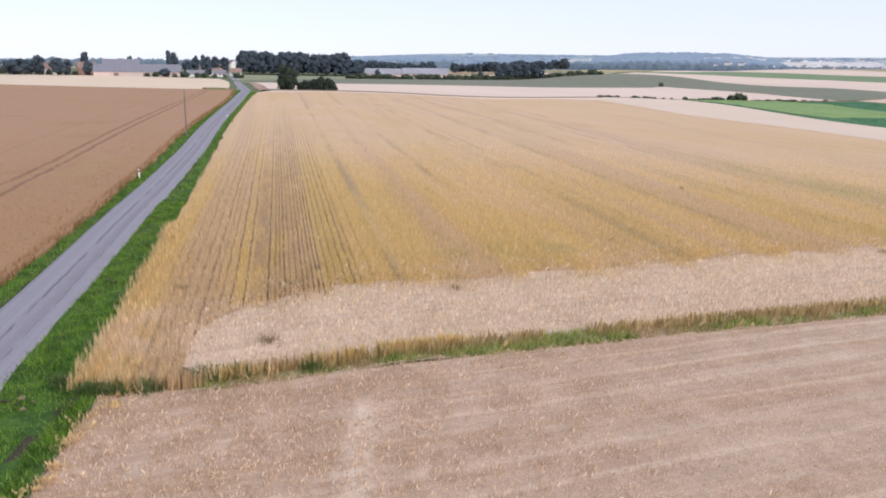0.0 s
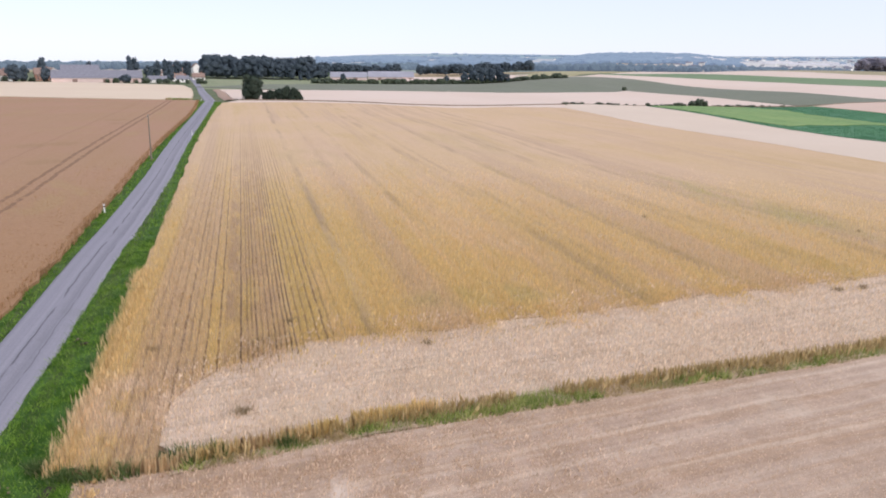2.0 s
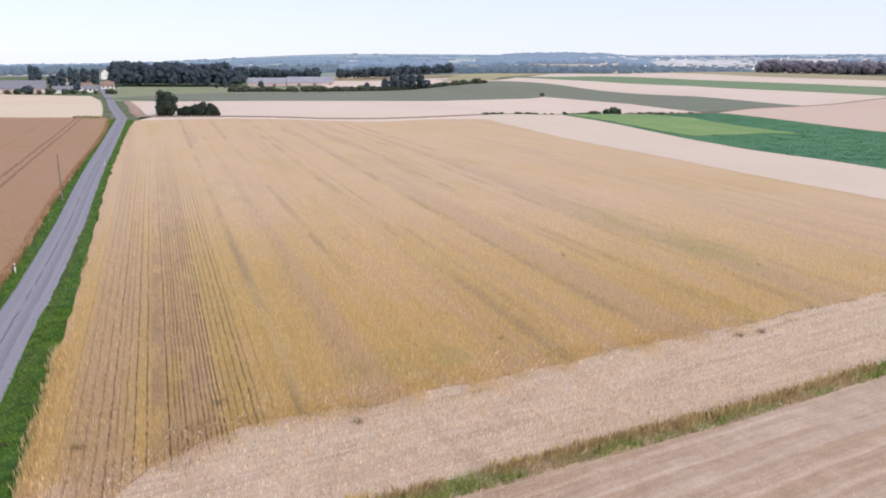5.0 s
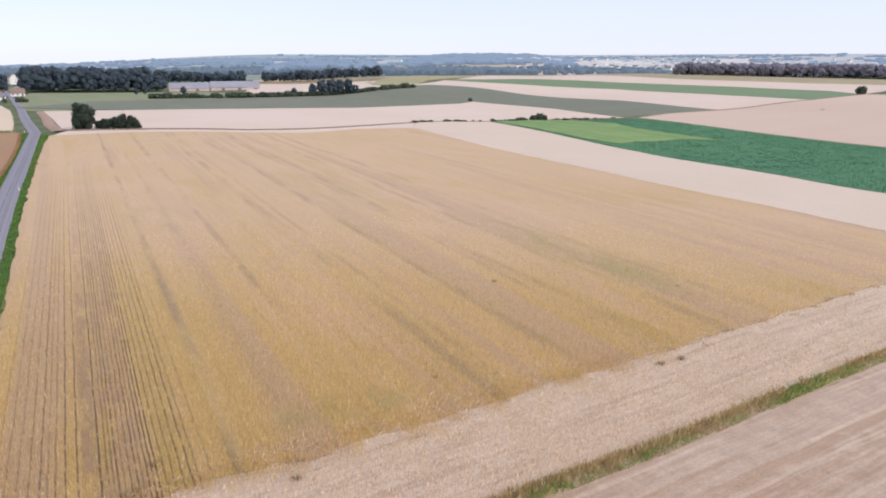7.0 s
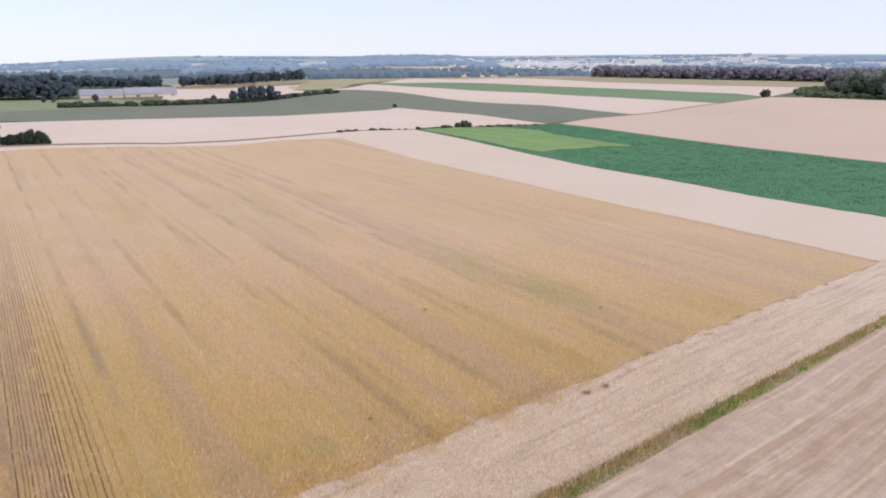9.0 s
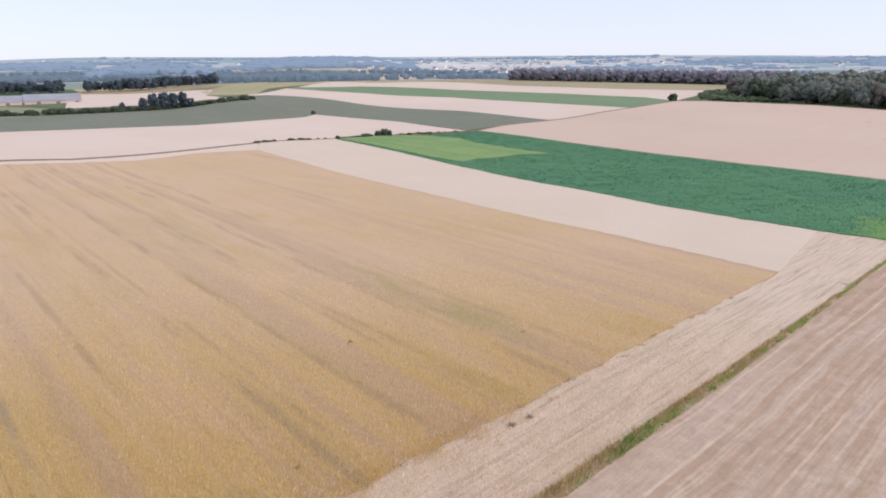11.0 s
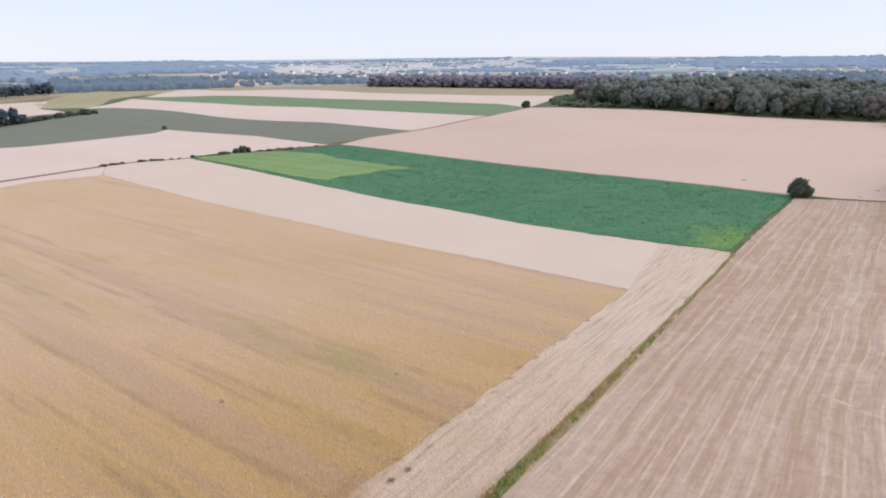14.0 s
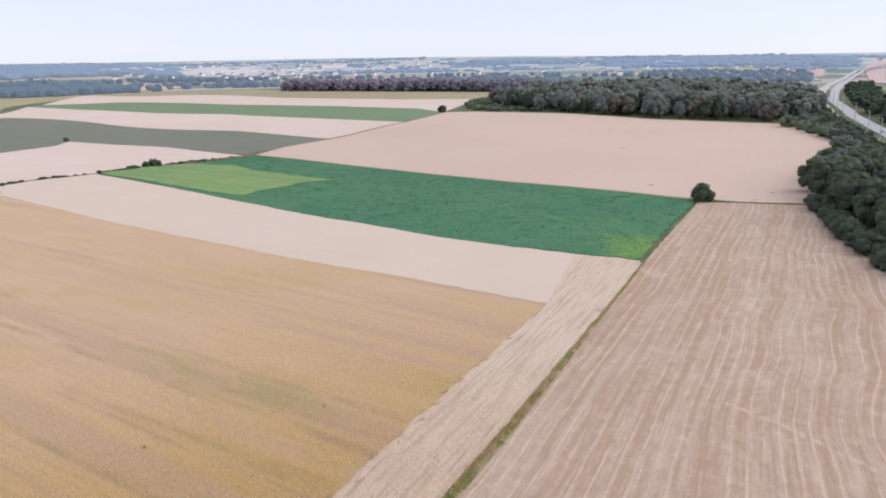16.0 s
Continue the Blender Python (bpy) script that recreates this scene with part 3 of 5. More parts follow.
def height(x, y):
    """The ground's height in metres, for numbers or arrays."""
    x, y = np.asarray(x, float), np.asarray(y, float)
    s = w = 0
    for cx, cy, cz in HILLS_NEAR + HILLS_FAR:
        k = 1 / ((x - cx) ** 2 + (y - cy) ** 2 + (18 + 0.09 * math.hypot(cx, cy)) ** 2) ** 2
        s, w = s + k * cz, w + k
    r, a = np.hypot(x, y), np.arctan2(x, y)
    far = np.interp(r, (0, 1300, 1800, 2600, 3600, 4300, 4950), (0, -2, -8, 0, 24, 42, 52)) * (1 + 0.12 * np.sin(3.1 * a + r / 900) + 0.06 * np.sin(9 * a + 1.3))
    for az, d, z, wide, deep in ((18.0, 2750, 30, 6.0, 420), (5.5, 2150, 18, 3.4, 330), (-4.0, 3000, 8, 4.0, 400), (66.0, 3200, 16, 9.0, 500)):
        far = far + z * np.exp(-((np.degrees(a) - az) / wide) ** 4 - ((r - d) / deep) ** 2)
    west = np.clip((np.degrees(a) + 20) / 22, 0, 1)
    west = np.where(a > 2.6, 0, west * west * (3 - 2 * west))
    far = far * west + (1 - west) * np.interp(r, (0, 1300, 4950), (0, -6, -25))
    b = np.clip((r - 1000) / 600, 0, 1)
    b = b * b * (3 - 2 * b)
    return s / w * (1 - b) + far * b


rng = np.random.default_rng(7)


def mesh_of(name, co, faces, material, smooth=False):
    """A mesh from arrays; faces: an array of n-gons of one size."""
    co, faces = np.asarray(co, np.float32), np.asarray(faces, np.int32)
    me = bpy.data.meshes.new(name)
    n, k = faces.shape
    me.vertices.add(len(co))
    me.vertices.foreach_set("co", co.ravel())
    me.loops.add(n * k)
    me.loops.foreach_set("vertex_index", faces.ravel())
    me.polygons.add(n)
    me.polygons.foreach_set("loop_start", np.arange(0, n * k, k, dtype=np.int32))
    me.polygons.foreach_set("use_smooth", np.full(n, smooth))
    me.materials.append(material)
    me.update(calc_edges=True)
    me.validate()
    return me


def part(name, bm, material, parent=None, label=""):
    me = bpy.data.meshes.new(name)
    bm.to_mesh(me)
    bm.free()
    me.materials.append(material)
    ob = new(name, me)
    ob.parent = parent
    return tagged(ob, label)


def thing(name, x, y, z=None, turn=0.0):
    ob = new(name)
    ob.matrix_world = pose(x, y, float(height(x, y)) if z is None else z, 0, 0, turn)
    return ob


def box(bm, x0, x1, y0, y1, z0, z1):
    r = bmesh.ops.create_cube(bm, size=1, matrix=Matrix.LocRotScale(((x0 + x1) / 2, (y0 + y1) / 2, (z0 + z1) / 2), None, (x1 - x0, y1 - y0, z1 - z0)))
    return r["verts"]


def rod(bm, p, q, r0, r1, n=8):
    p, q = Vector(p), Vector(q)
    d = q - p
    m = Matrix.Translation((p + q) / 2) @ d.to_track_quat("Z", "Y").to_matrix().to_4x4()
    bmesh.ops.create_cone(bm, cap_ends=True, segments=n, radius1=r0, radius2=r1, depth=d.length, matrix=m)


def inside(poly, pts):
    """Which of the points lie in the polygon."""
    ok = np.zeros(len(pts), bool)
    x, y = pts[:, 0], pts[:, 1]
    for (x0, y0), (x1, y1) in zip(poly, poly[1:] + poly[:1]):
        cross = (y0 > y) != (y1 > y)
        ok ^= cross & (x < (x1 - x0) * (y - y0) / ((y1 - y0) or 1e-9) + x0)
    return ok


def dense(line, step, closed=False):
    """A polyline with a point every step metres."""
    out = []
    pts = line + line[:1] if closed else line
    for p, q in zip(pts, pts[1:]):
        n = max(1, int(math.dist(p, q) / step))
        out += [(p[0] + (q[0] - p[0]) * i / n, p[1] + (q[1] - p[1]) * i / n) for i in range(n)]
    return out if closed else out + [line[-1]]


def ragged(pts, amount):
    return [(x + amount * noise.noise((x * 0.35, y * 0.35, 1.7)) * 2, y + amount * noise.noise((x * 0.35, y * 0.35, 8.1)) * 2) for x, y in pts]


def field(name, poly, rise, step, material, label, category="field", edge=2.0, rough=0.3, bumps=0.0, kind="stuff"):
    """A sheet over the polygon, rise metres above the ground, with sides down to it."""
    rim = ragged(dense(poly, edge, True), rough)
    a = np.array(rim)
    lo, hi = a.min(0), a.max(0)
    gx, gy = np.meshgrid(np.arange(lo[0], hi[0], step), np.arange(lo[1], hi[1], step))
    g = np.stack([gx.ravel(), gy.ravel()], 1)
    g += rng.uniform(-0.25, 0.25, g.shape) * step
    g = g[inside(rim, g)]
    near = np.full(len(g), 1e9)
    for i in range(0, len(a), 64):
        near = np.minimum(near, np.hypot(g[:, None, 0] - a[None, i:i + 64, 0], g[:, None, 1] - a[None, i:i + 64, 1]).min(1))
    g = g[near > step * 0.35]
    n = len(rim)
    co2, _, tris, *_ = geometry.delaunay_2d_cdt([Vector(p) for p in rim] + [Vector(p) for p in g.tolist()], [(i, (i + 1) % n) for i in range(n)], [], 1, 1e-4)
    v = np.array([(p.x, p.y) for p in co2])
    z = height(v[:, 0], v[:, 1]) + rise
    if bumps:
        z = z + bumps * rng.normal(size=len(v))
    top = np.column_stack([v, z])
    tris = np.array([t for t in tris if len(t) == 3])
    low = np.column_stack([a, height(a[:, 0], a[:, 1]) - 0.3])
    k = len(top)
    ring = []
    up = np.column_stack([a, height(a[:, 0], a[:, 1]) + rise])
    for i in range(n):
        j = (i + 1) % n
        ring += [(k + i, k + j, k + n + j), (k + i, k + n + j, k + n + i)]
    co = np.concatenate([top, low, up])
    ob = new(name, mesh_of(name, co, np.concatenate([tris, np.array(ring)]), material, True))
    return tagged(ob, label, category, kind=kind)


def scatter(poly, per_m2, keep=None):
    """Random points in the polygon."""
    a = np.array(poly)
    lo, hi = a.min(0), a.max(0)
    p = rng.uniform(lo, hi, (int(per_m2 * np.prod(hi - lo)), 2))
    p = p[inside(poly, p)]
    return p if keep is None else p[keep(p[:, 0], p[:, 1])]


def blades(name, p, tall, wide, lean, material, label, category, base=0.0, top=0.7, turn=None):
    """Upright narrow blades at the points: one joined mesh."""
    n = len(p)
    a = rng.uniform(0, math.tau, n) if turn is None else turn + rng.normal(0, 0.22, n)
    w = wide * rng.uniform(0.6, 1.4, n) / 2
    h = tall * rng.uniform(0.65, 1.2, n)
    dx, dy = np.cos(a) * w, np.sin(a) * w
    lx, ly = rng.normal(0, lean, n) * h, rng.normal(0, lean, n) * h
    z = height(p[:, 0], p[:, 1]) + base
    w0, w1 = (1.0, 0.0) if top < 0.5 else (0.75, 1.05)
    co = np.empty((n, 3, 3))
    side = np.where(rng.random(n) < 0.5, -1, 1)
    co[:, 0] = np.column_stack([p[:, 0] - dx * w0, p[:, 1] - dy * w0, z])
    co[:, 1] = np.column_stack([p[:, 0] + dx * (w0 + w1 * (side > 0)) + lx * (side > 0) * (w1 > 0), p[:, 1] + dy * (w0 + w1 * (side > 0)) + ly * (side > 0) * (w1 > 0), z + h * 0.55 * (side > 0) * (w1 > 0)])
    co[:, 2] = np.column_stack([p[:, 0] + lx - dx * w1, p[:, 1] + ly - dy * w1, z + h])
    return tagged(new(name, mesh_of(name, co.reshape(-1, 3), np.arange(3 * n).reshape(n, 3), material)), label, category, kind="stuff")


BLADE_FACING = -0.35          # stem blades share one facing, so that they all shade alike


def ribbon(name, line, wide, rise, material, label, category, step=4.0, across=6, kind="structure", crown=0.0, climb=0.0):
    """A strip along the line, with a UV across and along."""
    pts = np.array(dense(line, step))
    t = np.gradient(pts, axis=0)
    t /= np.linalg.norm(t, axis=1)[:, None]
    nrm = np.column_stack([t[:, 1], -t[:, 0]])
    s = np.linspace(-0.5, 0.5, across + 1)
    co, uv = [], []
    run = np.concatenate([[0], np.cumsum(np.linalg.norm(np.diff(pts, axis=0), axis=1))])
    for i in range(len(pts)):
        for k in s:
            x, y = pts[i] + nrm[i] * k * wide
            co.append((x, y, float(height(x, y)) + rise + climb * min(1.0, 3 * i / len(pts)) + crown * (1 - 4 * k * k) - (0.3 if abs(k) == 0.5 else 0)))
            uv.append((k + 0.5, run[i] / 10))
    m = across + 1
    f = np.array([(i * m + j, i * m + j + 1, (i + 1) * m + j + 1, (i + 1) * m + j) for i in range(len(pts) - 1) for j in range(across)])
    me = mesh_of(name, co, f, material, True)
    layer = me.uv_layers.new(name="UVMap")
    layer.data.foreach_set("uv", np.array(uv, np.float32)[f.ravel()].ravel())
    return tagged(new(name, me), label, category, kind=kind)


# ---- ground to the horizon ----
def sheet(name, radii, material, label):
    k = 480
    a = np.arange(k) * math.tau / k
    r = np.array(radii)[:, None]
    x, y = r * np.sin(a), r * np.cos(a)
    co = np.stack([x, y, height(x, y)], -1).reshape(-1, 3)
    i, j = np.meshgrid(np.arange(len(radii) - 1), np.arange(k), indexing="ij")
    f = np.stack([i * k + j, i * k + (j + 1) % k, (i + 1) * k + (j + 1) % k, (i + 1) * k + j], -1).reshape(-1, 4)
    return tagged(new(name, mesh_of(name, co, f[:, ::-1], material, True)), label, name, kind="structure")


sheet("ground", [0.5] + [3 * 1.04 ** i for i in range(153)], M["ground"], "open rolling farmland with meadow and distant field parcels")
# both backdrop sheets glow with painted haze
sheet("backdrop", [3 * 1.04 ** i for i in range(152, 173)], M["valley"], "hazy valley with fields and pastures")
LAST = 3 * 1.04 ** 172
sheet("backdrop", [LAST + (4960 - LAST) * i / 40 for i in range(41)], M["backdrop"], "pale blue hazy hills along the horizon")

# ---- outlines of the fields ----
ROAD = [(-8, -30), (-14.8, 5), (-22, 30), (-24.7, 43), (-26.2, 50), (-28.8, 62), (-31.7, 77), (-38.4, 108), (-49.9, 157), (-54, 175), (-71.5, 252), (-79.5, 288), (-101, 355), (-132, 459), (-162, 553), (-226, 752), (-258, 900)]
GOLD_W = [(-16.4, 29), (-16.7, 31.2), (-17.7, 35.4), (-19.1, 41.4), (-20.2, 46.3), (-23.2, 59), (-25.7, 70), (-28.7, 82), (-33.2, 101), (-41.5, 136), (-53.7, 190), (-65.9, 245), (-72, 277)]
GOLD_N = [(-45, 283), (-5, 283), (17, 287), (40, 303), (64.5, 304)]
GOLD_E = [(73, 252), (82, 190), (90, 145), (99, 112), (106.5, 79.7)]
GOLD_S = [(86, 73), (66, 66.3), (46.5, 60), (36.5, 57), (30, 54.9), (22, 52.3), (9, 48), (2, 46.4), (-3, 45.1), (-8, 43.2), (-12.2, 39.8), (-13, 36), (-12.8, 32.5), (-10.6, 30.9), (-12, 29.3)]
HEAD_S = [(-10, 30), (-7.6, 31), (-2.3, 33.2), (3.6, 35.2), (13.5, 38.2), (27.6, 42), (48, 48.7), (65, 53.9), (92, 63.2), (128, 75.2), (145.5, 81.3)]
GREEN_S = [(146.5, 83), (136, 113), (130, 135), (127, 178), (127, 220), (123, 258), (116, 300), (112.5, 340)]
ROW_N = [(-70, 296), (-47, 296), (-5, 293), (42, 317), (71, 332), (86, 339), (112, 343), (152, 350), (178, 346), (194, 342)]
STUB_N = [(-14, 28.4), (-11.5, 29), (-7.5, 30.2), (-2.3, 32.2), (6.6, 34.8), (16.8, 37.7), (27, 40.5), (48, 47.5), (62, 51.9), (84.5, 59.8), (112, 69.5), (146, 81), (231.5, 109)]
PATHWAY = [(194, 341), (218, 353), (259, 363), (297, 374), (338, 381), (372, 396), (412, 416)]
DARK_S = [(-140, 476), (-68, 437), (-7, 434), (59, 440), (135, 474), (148, 493), (162, 450), (178, 411), (190, 347)]
DARK_N = [(259, 363), (244, 455), (203, 556), (160, 690), (134, 640), (124, 612), (58, 574), (2, 564), (-31, 555), (-110, 535)]
PALE2_N = [(338, 381), (325, 443), (304, 578), (269, 640), (240, 760), (225, 866)]
GREEN2_N = [(412, 418), (430, 470), (408, 555), (352, 668), (301, 820), (243, 880)]
PALE3_N = [(541, 503), (485, 562), (426, 681), (386, 874), (359, 1095)]
GREY4_N = [(640, 540), (574, 665), (519, 828), (505, 1050), (520, 1300)]
PINK = PATHWAY + [(430, 398), (455, 327), (460, 261), (485, 211), (500, 177), (452, 135), (427, 122), (335, 95), (252, 76), (238, 98), (234, 110), (228, 138), (217, 183), (211, 247)]
GREEN_N = [(194, 338), (211, 246), (217, 182), (228, 137), (231.5, 110)]
LIME = [(118, 350), (139, 346), (157, 340), (168, 316), (166, 295), (172, 272), (179, 246), (170, 251), (162, 253), (155, 250), (142, 250), (132, 244), (126, 262), (120, 294), (114, 338)]

GOLD = GOLD_W + GOLD_N + GOLD_E + [(x, y + (1.5 if x < 15 else 0.5) * noise.noise((x * 0.22, y * 0.22, 6.0)) + (0.5 if x < 15 else 0.12) * noise.noise((x * 0.8, y * 0.8, 3.0))) for x, y in dense(GOLD_S, 1.5)[:-3]] + GOLD_S[-1:]
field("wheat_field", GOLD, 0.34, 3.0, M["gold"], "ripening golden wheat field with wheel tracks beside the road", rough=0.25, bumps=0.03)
HEAD = HEAD_S + [(147, 82.5), (141.6, 98), (106.4, 82)] + [(x - 0.5, y + 1.6) for x, y in GOLD_S[:10]] + [(-13.6, 41), (-14.6, 37), (-14.4, 32.2), (-11, 30.4)]
field("barley_headland", HEAD, 0.25, 2.0, M["pale"], "pale ripe barley strip along the grassy bank", rough=0.3, bumps=0.02)
field("barley_strip", [(64.8, 304), (72, 330), (86, 337), (112, 341)] + GREEN_S[::-1][1:-1] + [(141, 97)] + GOLD_E[::-1], 0.356, 6.0, M["strip"], "cream barley strip between wheat and beet", rough=0.3)
STUB = STUB_N + [(237, 98), (250, 76), (238, 69), (200, 52), (178, 37), (130, 0), (90, -60), (-4, -60), (-11.5, 0), (-13.9, 20), (-14.8, 26), (-15.0, 28)]
field("stubble_field", STUB, 0.12, 2.5, M["stubble"], "harvested stubble field with straw rows", rough=0.3, bumps=0.015)
field("beet_field", GREEN_S + GREEN_N, 0.45, 2.5, M["green"], "dark green leafy beet field", rough=0.5, bumps=0.04)
field("light_beet_field", LIME, 0.6, 4.0, M["lime"], "light green patch of young leaves in the beet", rough=0.6, bumps=0.03)
LEFT = [(-12.5, -40), (-18.6, 5), (-25.6, 30), (-28.2, 43), (-29.6, 50), (-31.9, 62.4), (-34.6, 74), (-38.1, 90), (-44.7, 118), (-54.4, 162), (-63.5, 205), (-73.5, 248), (-84, 288)]
field("red_wheat_field", LEFT + [(-113, 292), (-138, 297), (-163, 303), (-400, 330), (-400, -40)], 0.45, 6.0, M["rose"], "reddish ripe wheat field beside the road", rough=0.3, bumps=0.03)
field("far_barley_field", [(-88, 292), (-103, 345), (-135, 450), (-157, 505), (-202, 521), (-244, 529), (-283, 531), (-480, 560), (-420, 335), (-163, 307), (-113, 296)], 0.4, 15, M["cream"], "cream barley field before the village", rough=0.4)
field("north_barley_field", [(x, y + 1.5) for x, y in ROW_N[:-1]] + [(189, 345)] + DARK_S[::-1][1:-1] + [(-116, 440), (-74, 302)], 0.4, 12, M["north"], "cream stubble field beyond the hedge", rough=0.4)
field("north_margin", [(-72, 277.5)] + [(x, y + 0.5) for x, y in GOLD_N] + [(72, 330), (71, 331)] + [(x, y - 1.2) for x, y in ROW_N[:4][::-1]], 0.15, 8, M["north"], "pale trodden straw margin along the wheat", rough=0.2)
field("potato_field", DARK_S + [(218, 353)] + DARK_N, 0.45, 12, M["dark"], "dull grey green potato field", rough=0.4)
field("middle_barley_field", DARK_N[:4] + [(140, 700)] + PALE2_N[::-1], 0.35, 12, M["north"], "cream stubble strip between potatoes and beet", rough=0.4)
field("long_beet_field", PALE2_N + GREEN2_N[::-1], 0.45, 12, M["green2"], "mid green long beet strip", rough=0.4)
field("far_stubble_strip", GREEN2_N + PALE3_N[::-1], 0.35, 15, M["north"], "pale straw strip on the ridge", rough=0.4)
field("far_meadow_strip", PALE3_N + GREY4_N[::-1], 0.35, 15, M["grey4"], "grey straw meadow strip before the wood", rough=0.4)
field("rosy_wheat_field", PINK, 0.4, 10, M["pink"], "rosy cream wheat field before the forest", rough=0.4)
field("yellow_meadow", [(150, 715), (206, 880), (300, 990), (464, 1320), (450, 1480), (300, 1250), (130, 900), (118, 760)], 0.3, 20, M["yellow"], "dull yellow meadow on the slope", rough=0.4)
field("valley_stubble_field", [(-10, 640), (60, 640), (118, 650), (115, 760), (150, 930), (90, 1000), (-10, 1040)], 0.3, 20, M["north"], "cream stubble field behind the hedge", rough=0.4)
field("ridge_stubble_field", [(530, 1320), (620, 1420), (820, 1650), (800, 1780), (520, 1640), (480, 1480)], 0.3, 30, M["pink"], "rosy stubble field in the valley", rough=0.4)
field("pasture", [(-60, 455), (-115, 540), (-31, 557), (-20, 640), (-60, 740), (-200, 728), (-160, 545), (-128, 452), (-110, 448)], 0.12, 15, M["pasture"], "grey green pasture beside the road", rough=0.4)

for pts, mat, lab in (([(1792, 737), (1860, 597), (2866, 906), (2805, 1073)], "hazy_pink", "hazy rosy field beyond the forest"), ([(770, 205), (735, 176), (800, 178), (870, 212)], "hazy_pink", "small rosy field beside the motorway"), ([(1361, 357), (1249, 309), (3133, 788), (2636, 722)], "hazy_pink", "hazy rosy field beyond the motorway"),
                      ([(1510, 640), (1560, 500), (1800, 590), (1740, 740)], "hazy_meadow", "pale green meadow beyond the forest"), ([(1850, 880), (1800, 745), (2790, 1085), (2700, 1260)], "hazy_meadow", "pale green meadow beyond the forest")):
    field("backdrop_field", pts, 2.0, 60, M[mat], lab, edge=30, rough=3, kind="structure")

# ---- roads ----
ribbon("road", ROAD, 4.5, 0.17, M["road"], "narrow worn grey asphalt lane with a cracked centre", "road", across=14, crown=0.06)
ribbon("field_path", PATHWAY, 3.0, 0.55, M["soil"], "brown earth path between fields", "path")
ribbon("field_edge", GREEN_N, 1.8, 0.55, M["bank"], "thin brown weedy edge of the beet", "path", across=4)
ribbon("field_margin", ROW_N, 2.4, 0.5, M["soil"], "dry earth margin under the hedge", "path")
ribbon("field_track", [(231, 108), (238, 99), (251, 77)], 4.5, 0.14, M["verge"], "grassy track beside the stubble", "path")
for k in (-13.2, 0.0):
    ribbon("motorway", [(200 + k * 0.45, -60 - k), (300 + k * 0.45, 15 - k), (380 + k * 0.45, 66 - k), (470 + k * 0.45, 108 - k), (580 + k * 0.4, 162 - k), (745 + k * 0.3, 227 - k), (950 + k * 0.3, 288 - k)],
           9.4, 0.6, M["concrete"], "pale concrete motorway carriageway", "motorway", 12.0)
    ribbon("motorway", [(950 + k * 0.3, 288 - k), (1150, 343 - k), (1400, 410 - k), (1750, 502 - k), (2270, 622 - k * 1.4), (2900, 690 - k * 1.4)],
           10.5, 0.6, M["concrete"], "pale concrete motorway carriageway", "motorway", 30.0, climb=4.0)

# ---- verges and crop edges ----
VERGE_R = GOLD_W[::-1] + [(-14.8, 27.6), (-14.7, 26), (-13.8, 20), (-12.5, 10), (-4, -30), (-6, -30), (-12.8, 5), (-20, 30), (-22.7, 43), (-24.2, 50), (-26.8, 62), (-29.7, 77), (-36.4, 108), (-47.9, 157), (-52, 175), (-69.4, 252), (-77, 285)]
field("verge", VERGE_R, 0.16, 1.5, M["verge"], "green grassy road verge", "verge", rough=0.15, bumps=0.05, kind="structure")
VERGE_L = LEFT + [(-81.5, 288), (-73.5, 252), (-56, 175), (-51.9, 157), (-40.4, 108), (-33.7, 77), (-30.8, 62), (-28.2, 50), (-26.7, 43), (-24, 30), (-16.8, 5), (-10, -30)]
field("verge", VERGE_L, 0.16, 1.5, M["verge"], "narrow green verge beside red wheat", "verge", rough=0.15, bumps=0.05, kind="structure")
BANK = HEAD_S + [(146, 80.6), (112, 69.1), (84.5, 59.4), (62, 51.5), (48, 47.1), (27, 40.2), (16.8, 37.4), (6.6, 34.5), (-2.3, 31.9), (-7.5, 29.9), (-11, 28.7)]
field("bank", BANK, 0.15, 1.0, M["bank"], "grassy field bank between barley and stubble", "bank", rough=0.2, bumps=0.06, kind="structure")


def fading(r0, r1):
    """Points thin out from r0 to r1 metres."""
    return lambda x, y: rng.random(len(x)) < np.clip((r1 - np.hypot(x, y)) / (r1 - r0), 0, 1)


def clumps(p, size, seed):
    return np.array([noise.noise((x * size, y * size, seed)) + 0.5 * noise.noise((x * size * 3, y * size * 3, seed + 5)) for x, y in p])


def rows_open(x, y):
    """Leaves the drill gaps beside the road free of stems."""
    u = x * math.cos(radians(13)) + y * math.sin(radians(13))
    gap = np.zeros(len(x), bool)
    for k, deep in GAPS:
        gap |= (np.abs(u - k) < 0.05 + 0.035 * deep) & (rng.random(len(x)) < deep)
    return ~gap & ~((np.abs(u - 7.6) < 0.4) & (rng.random(len(x)) < 0.7))


stems = scatter(GOLD, 115, lambda x, y: rng.random(len(x)) < np.clip(1 - (np.hypot(x, y) - 30) / 105, 0.0, 1) ** 2)
c13, s13 = math.cos(radians(13)), math.sin(radians(13))
su, sv = stems[:, 0] * c13 + stems[:, 1] * s13, stems[:, 1] * c13 - stems[:, 0] * s13
su = np.round(su / 0.17) * 0.17 + rng.normal(0, 0.035, len(su))       # drilled in rows
stems = np.column_stack([su * c13 - sv * s13, su * s13 + sv * c13])
stems = stems[rows_open(stems[:, 0], stems[:, 1])]
blades("wheat_stems", stems, 0.48, 0.03, 0.10, M["gold_blade"], "golden wheat stems and ears standing close together", "wheat", 0.28, turn=BLADE_FACING)
fringe = np.array(dense(GOLD_S[3:11], 0.12))
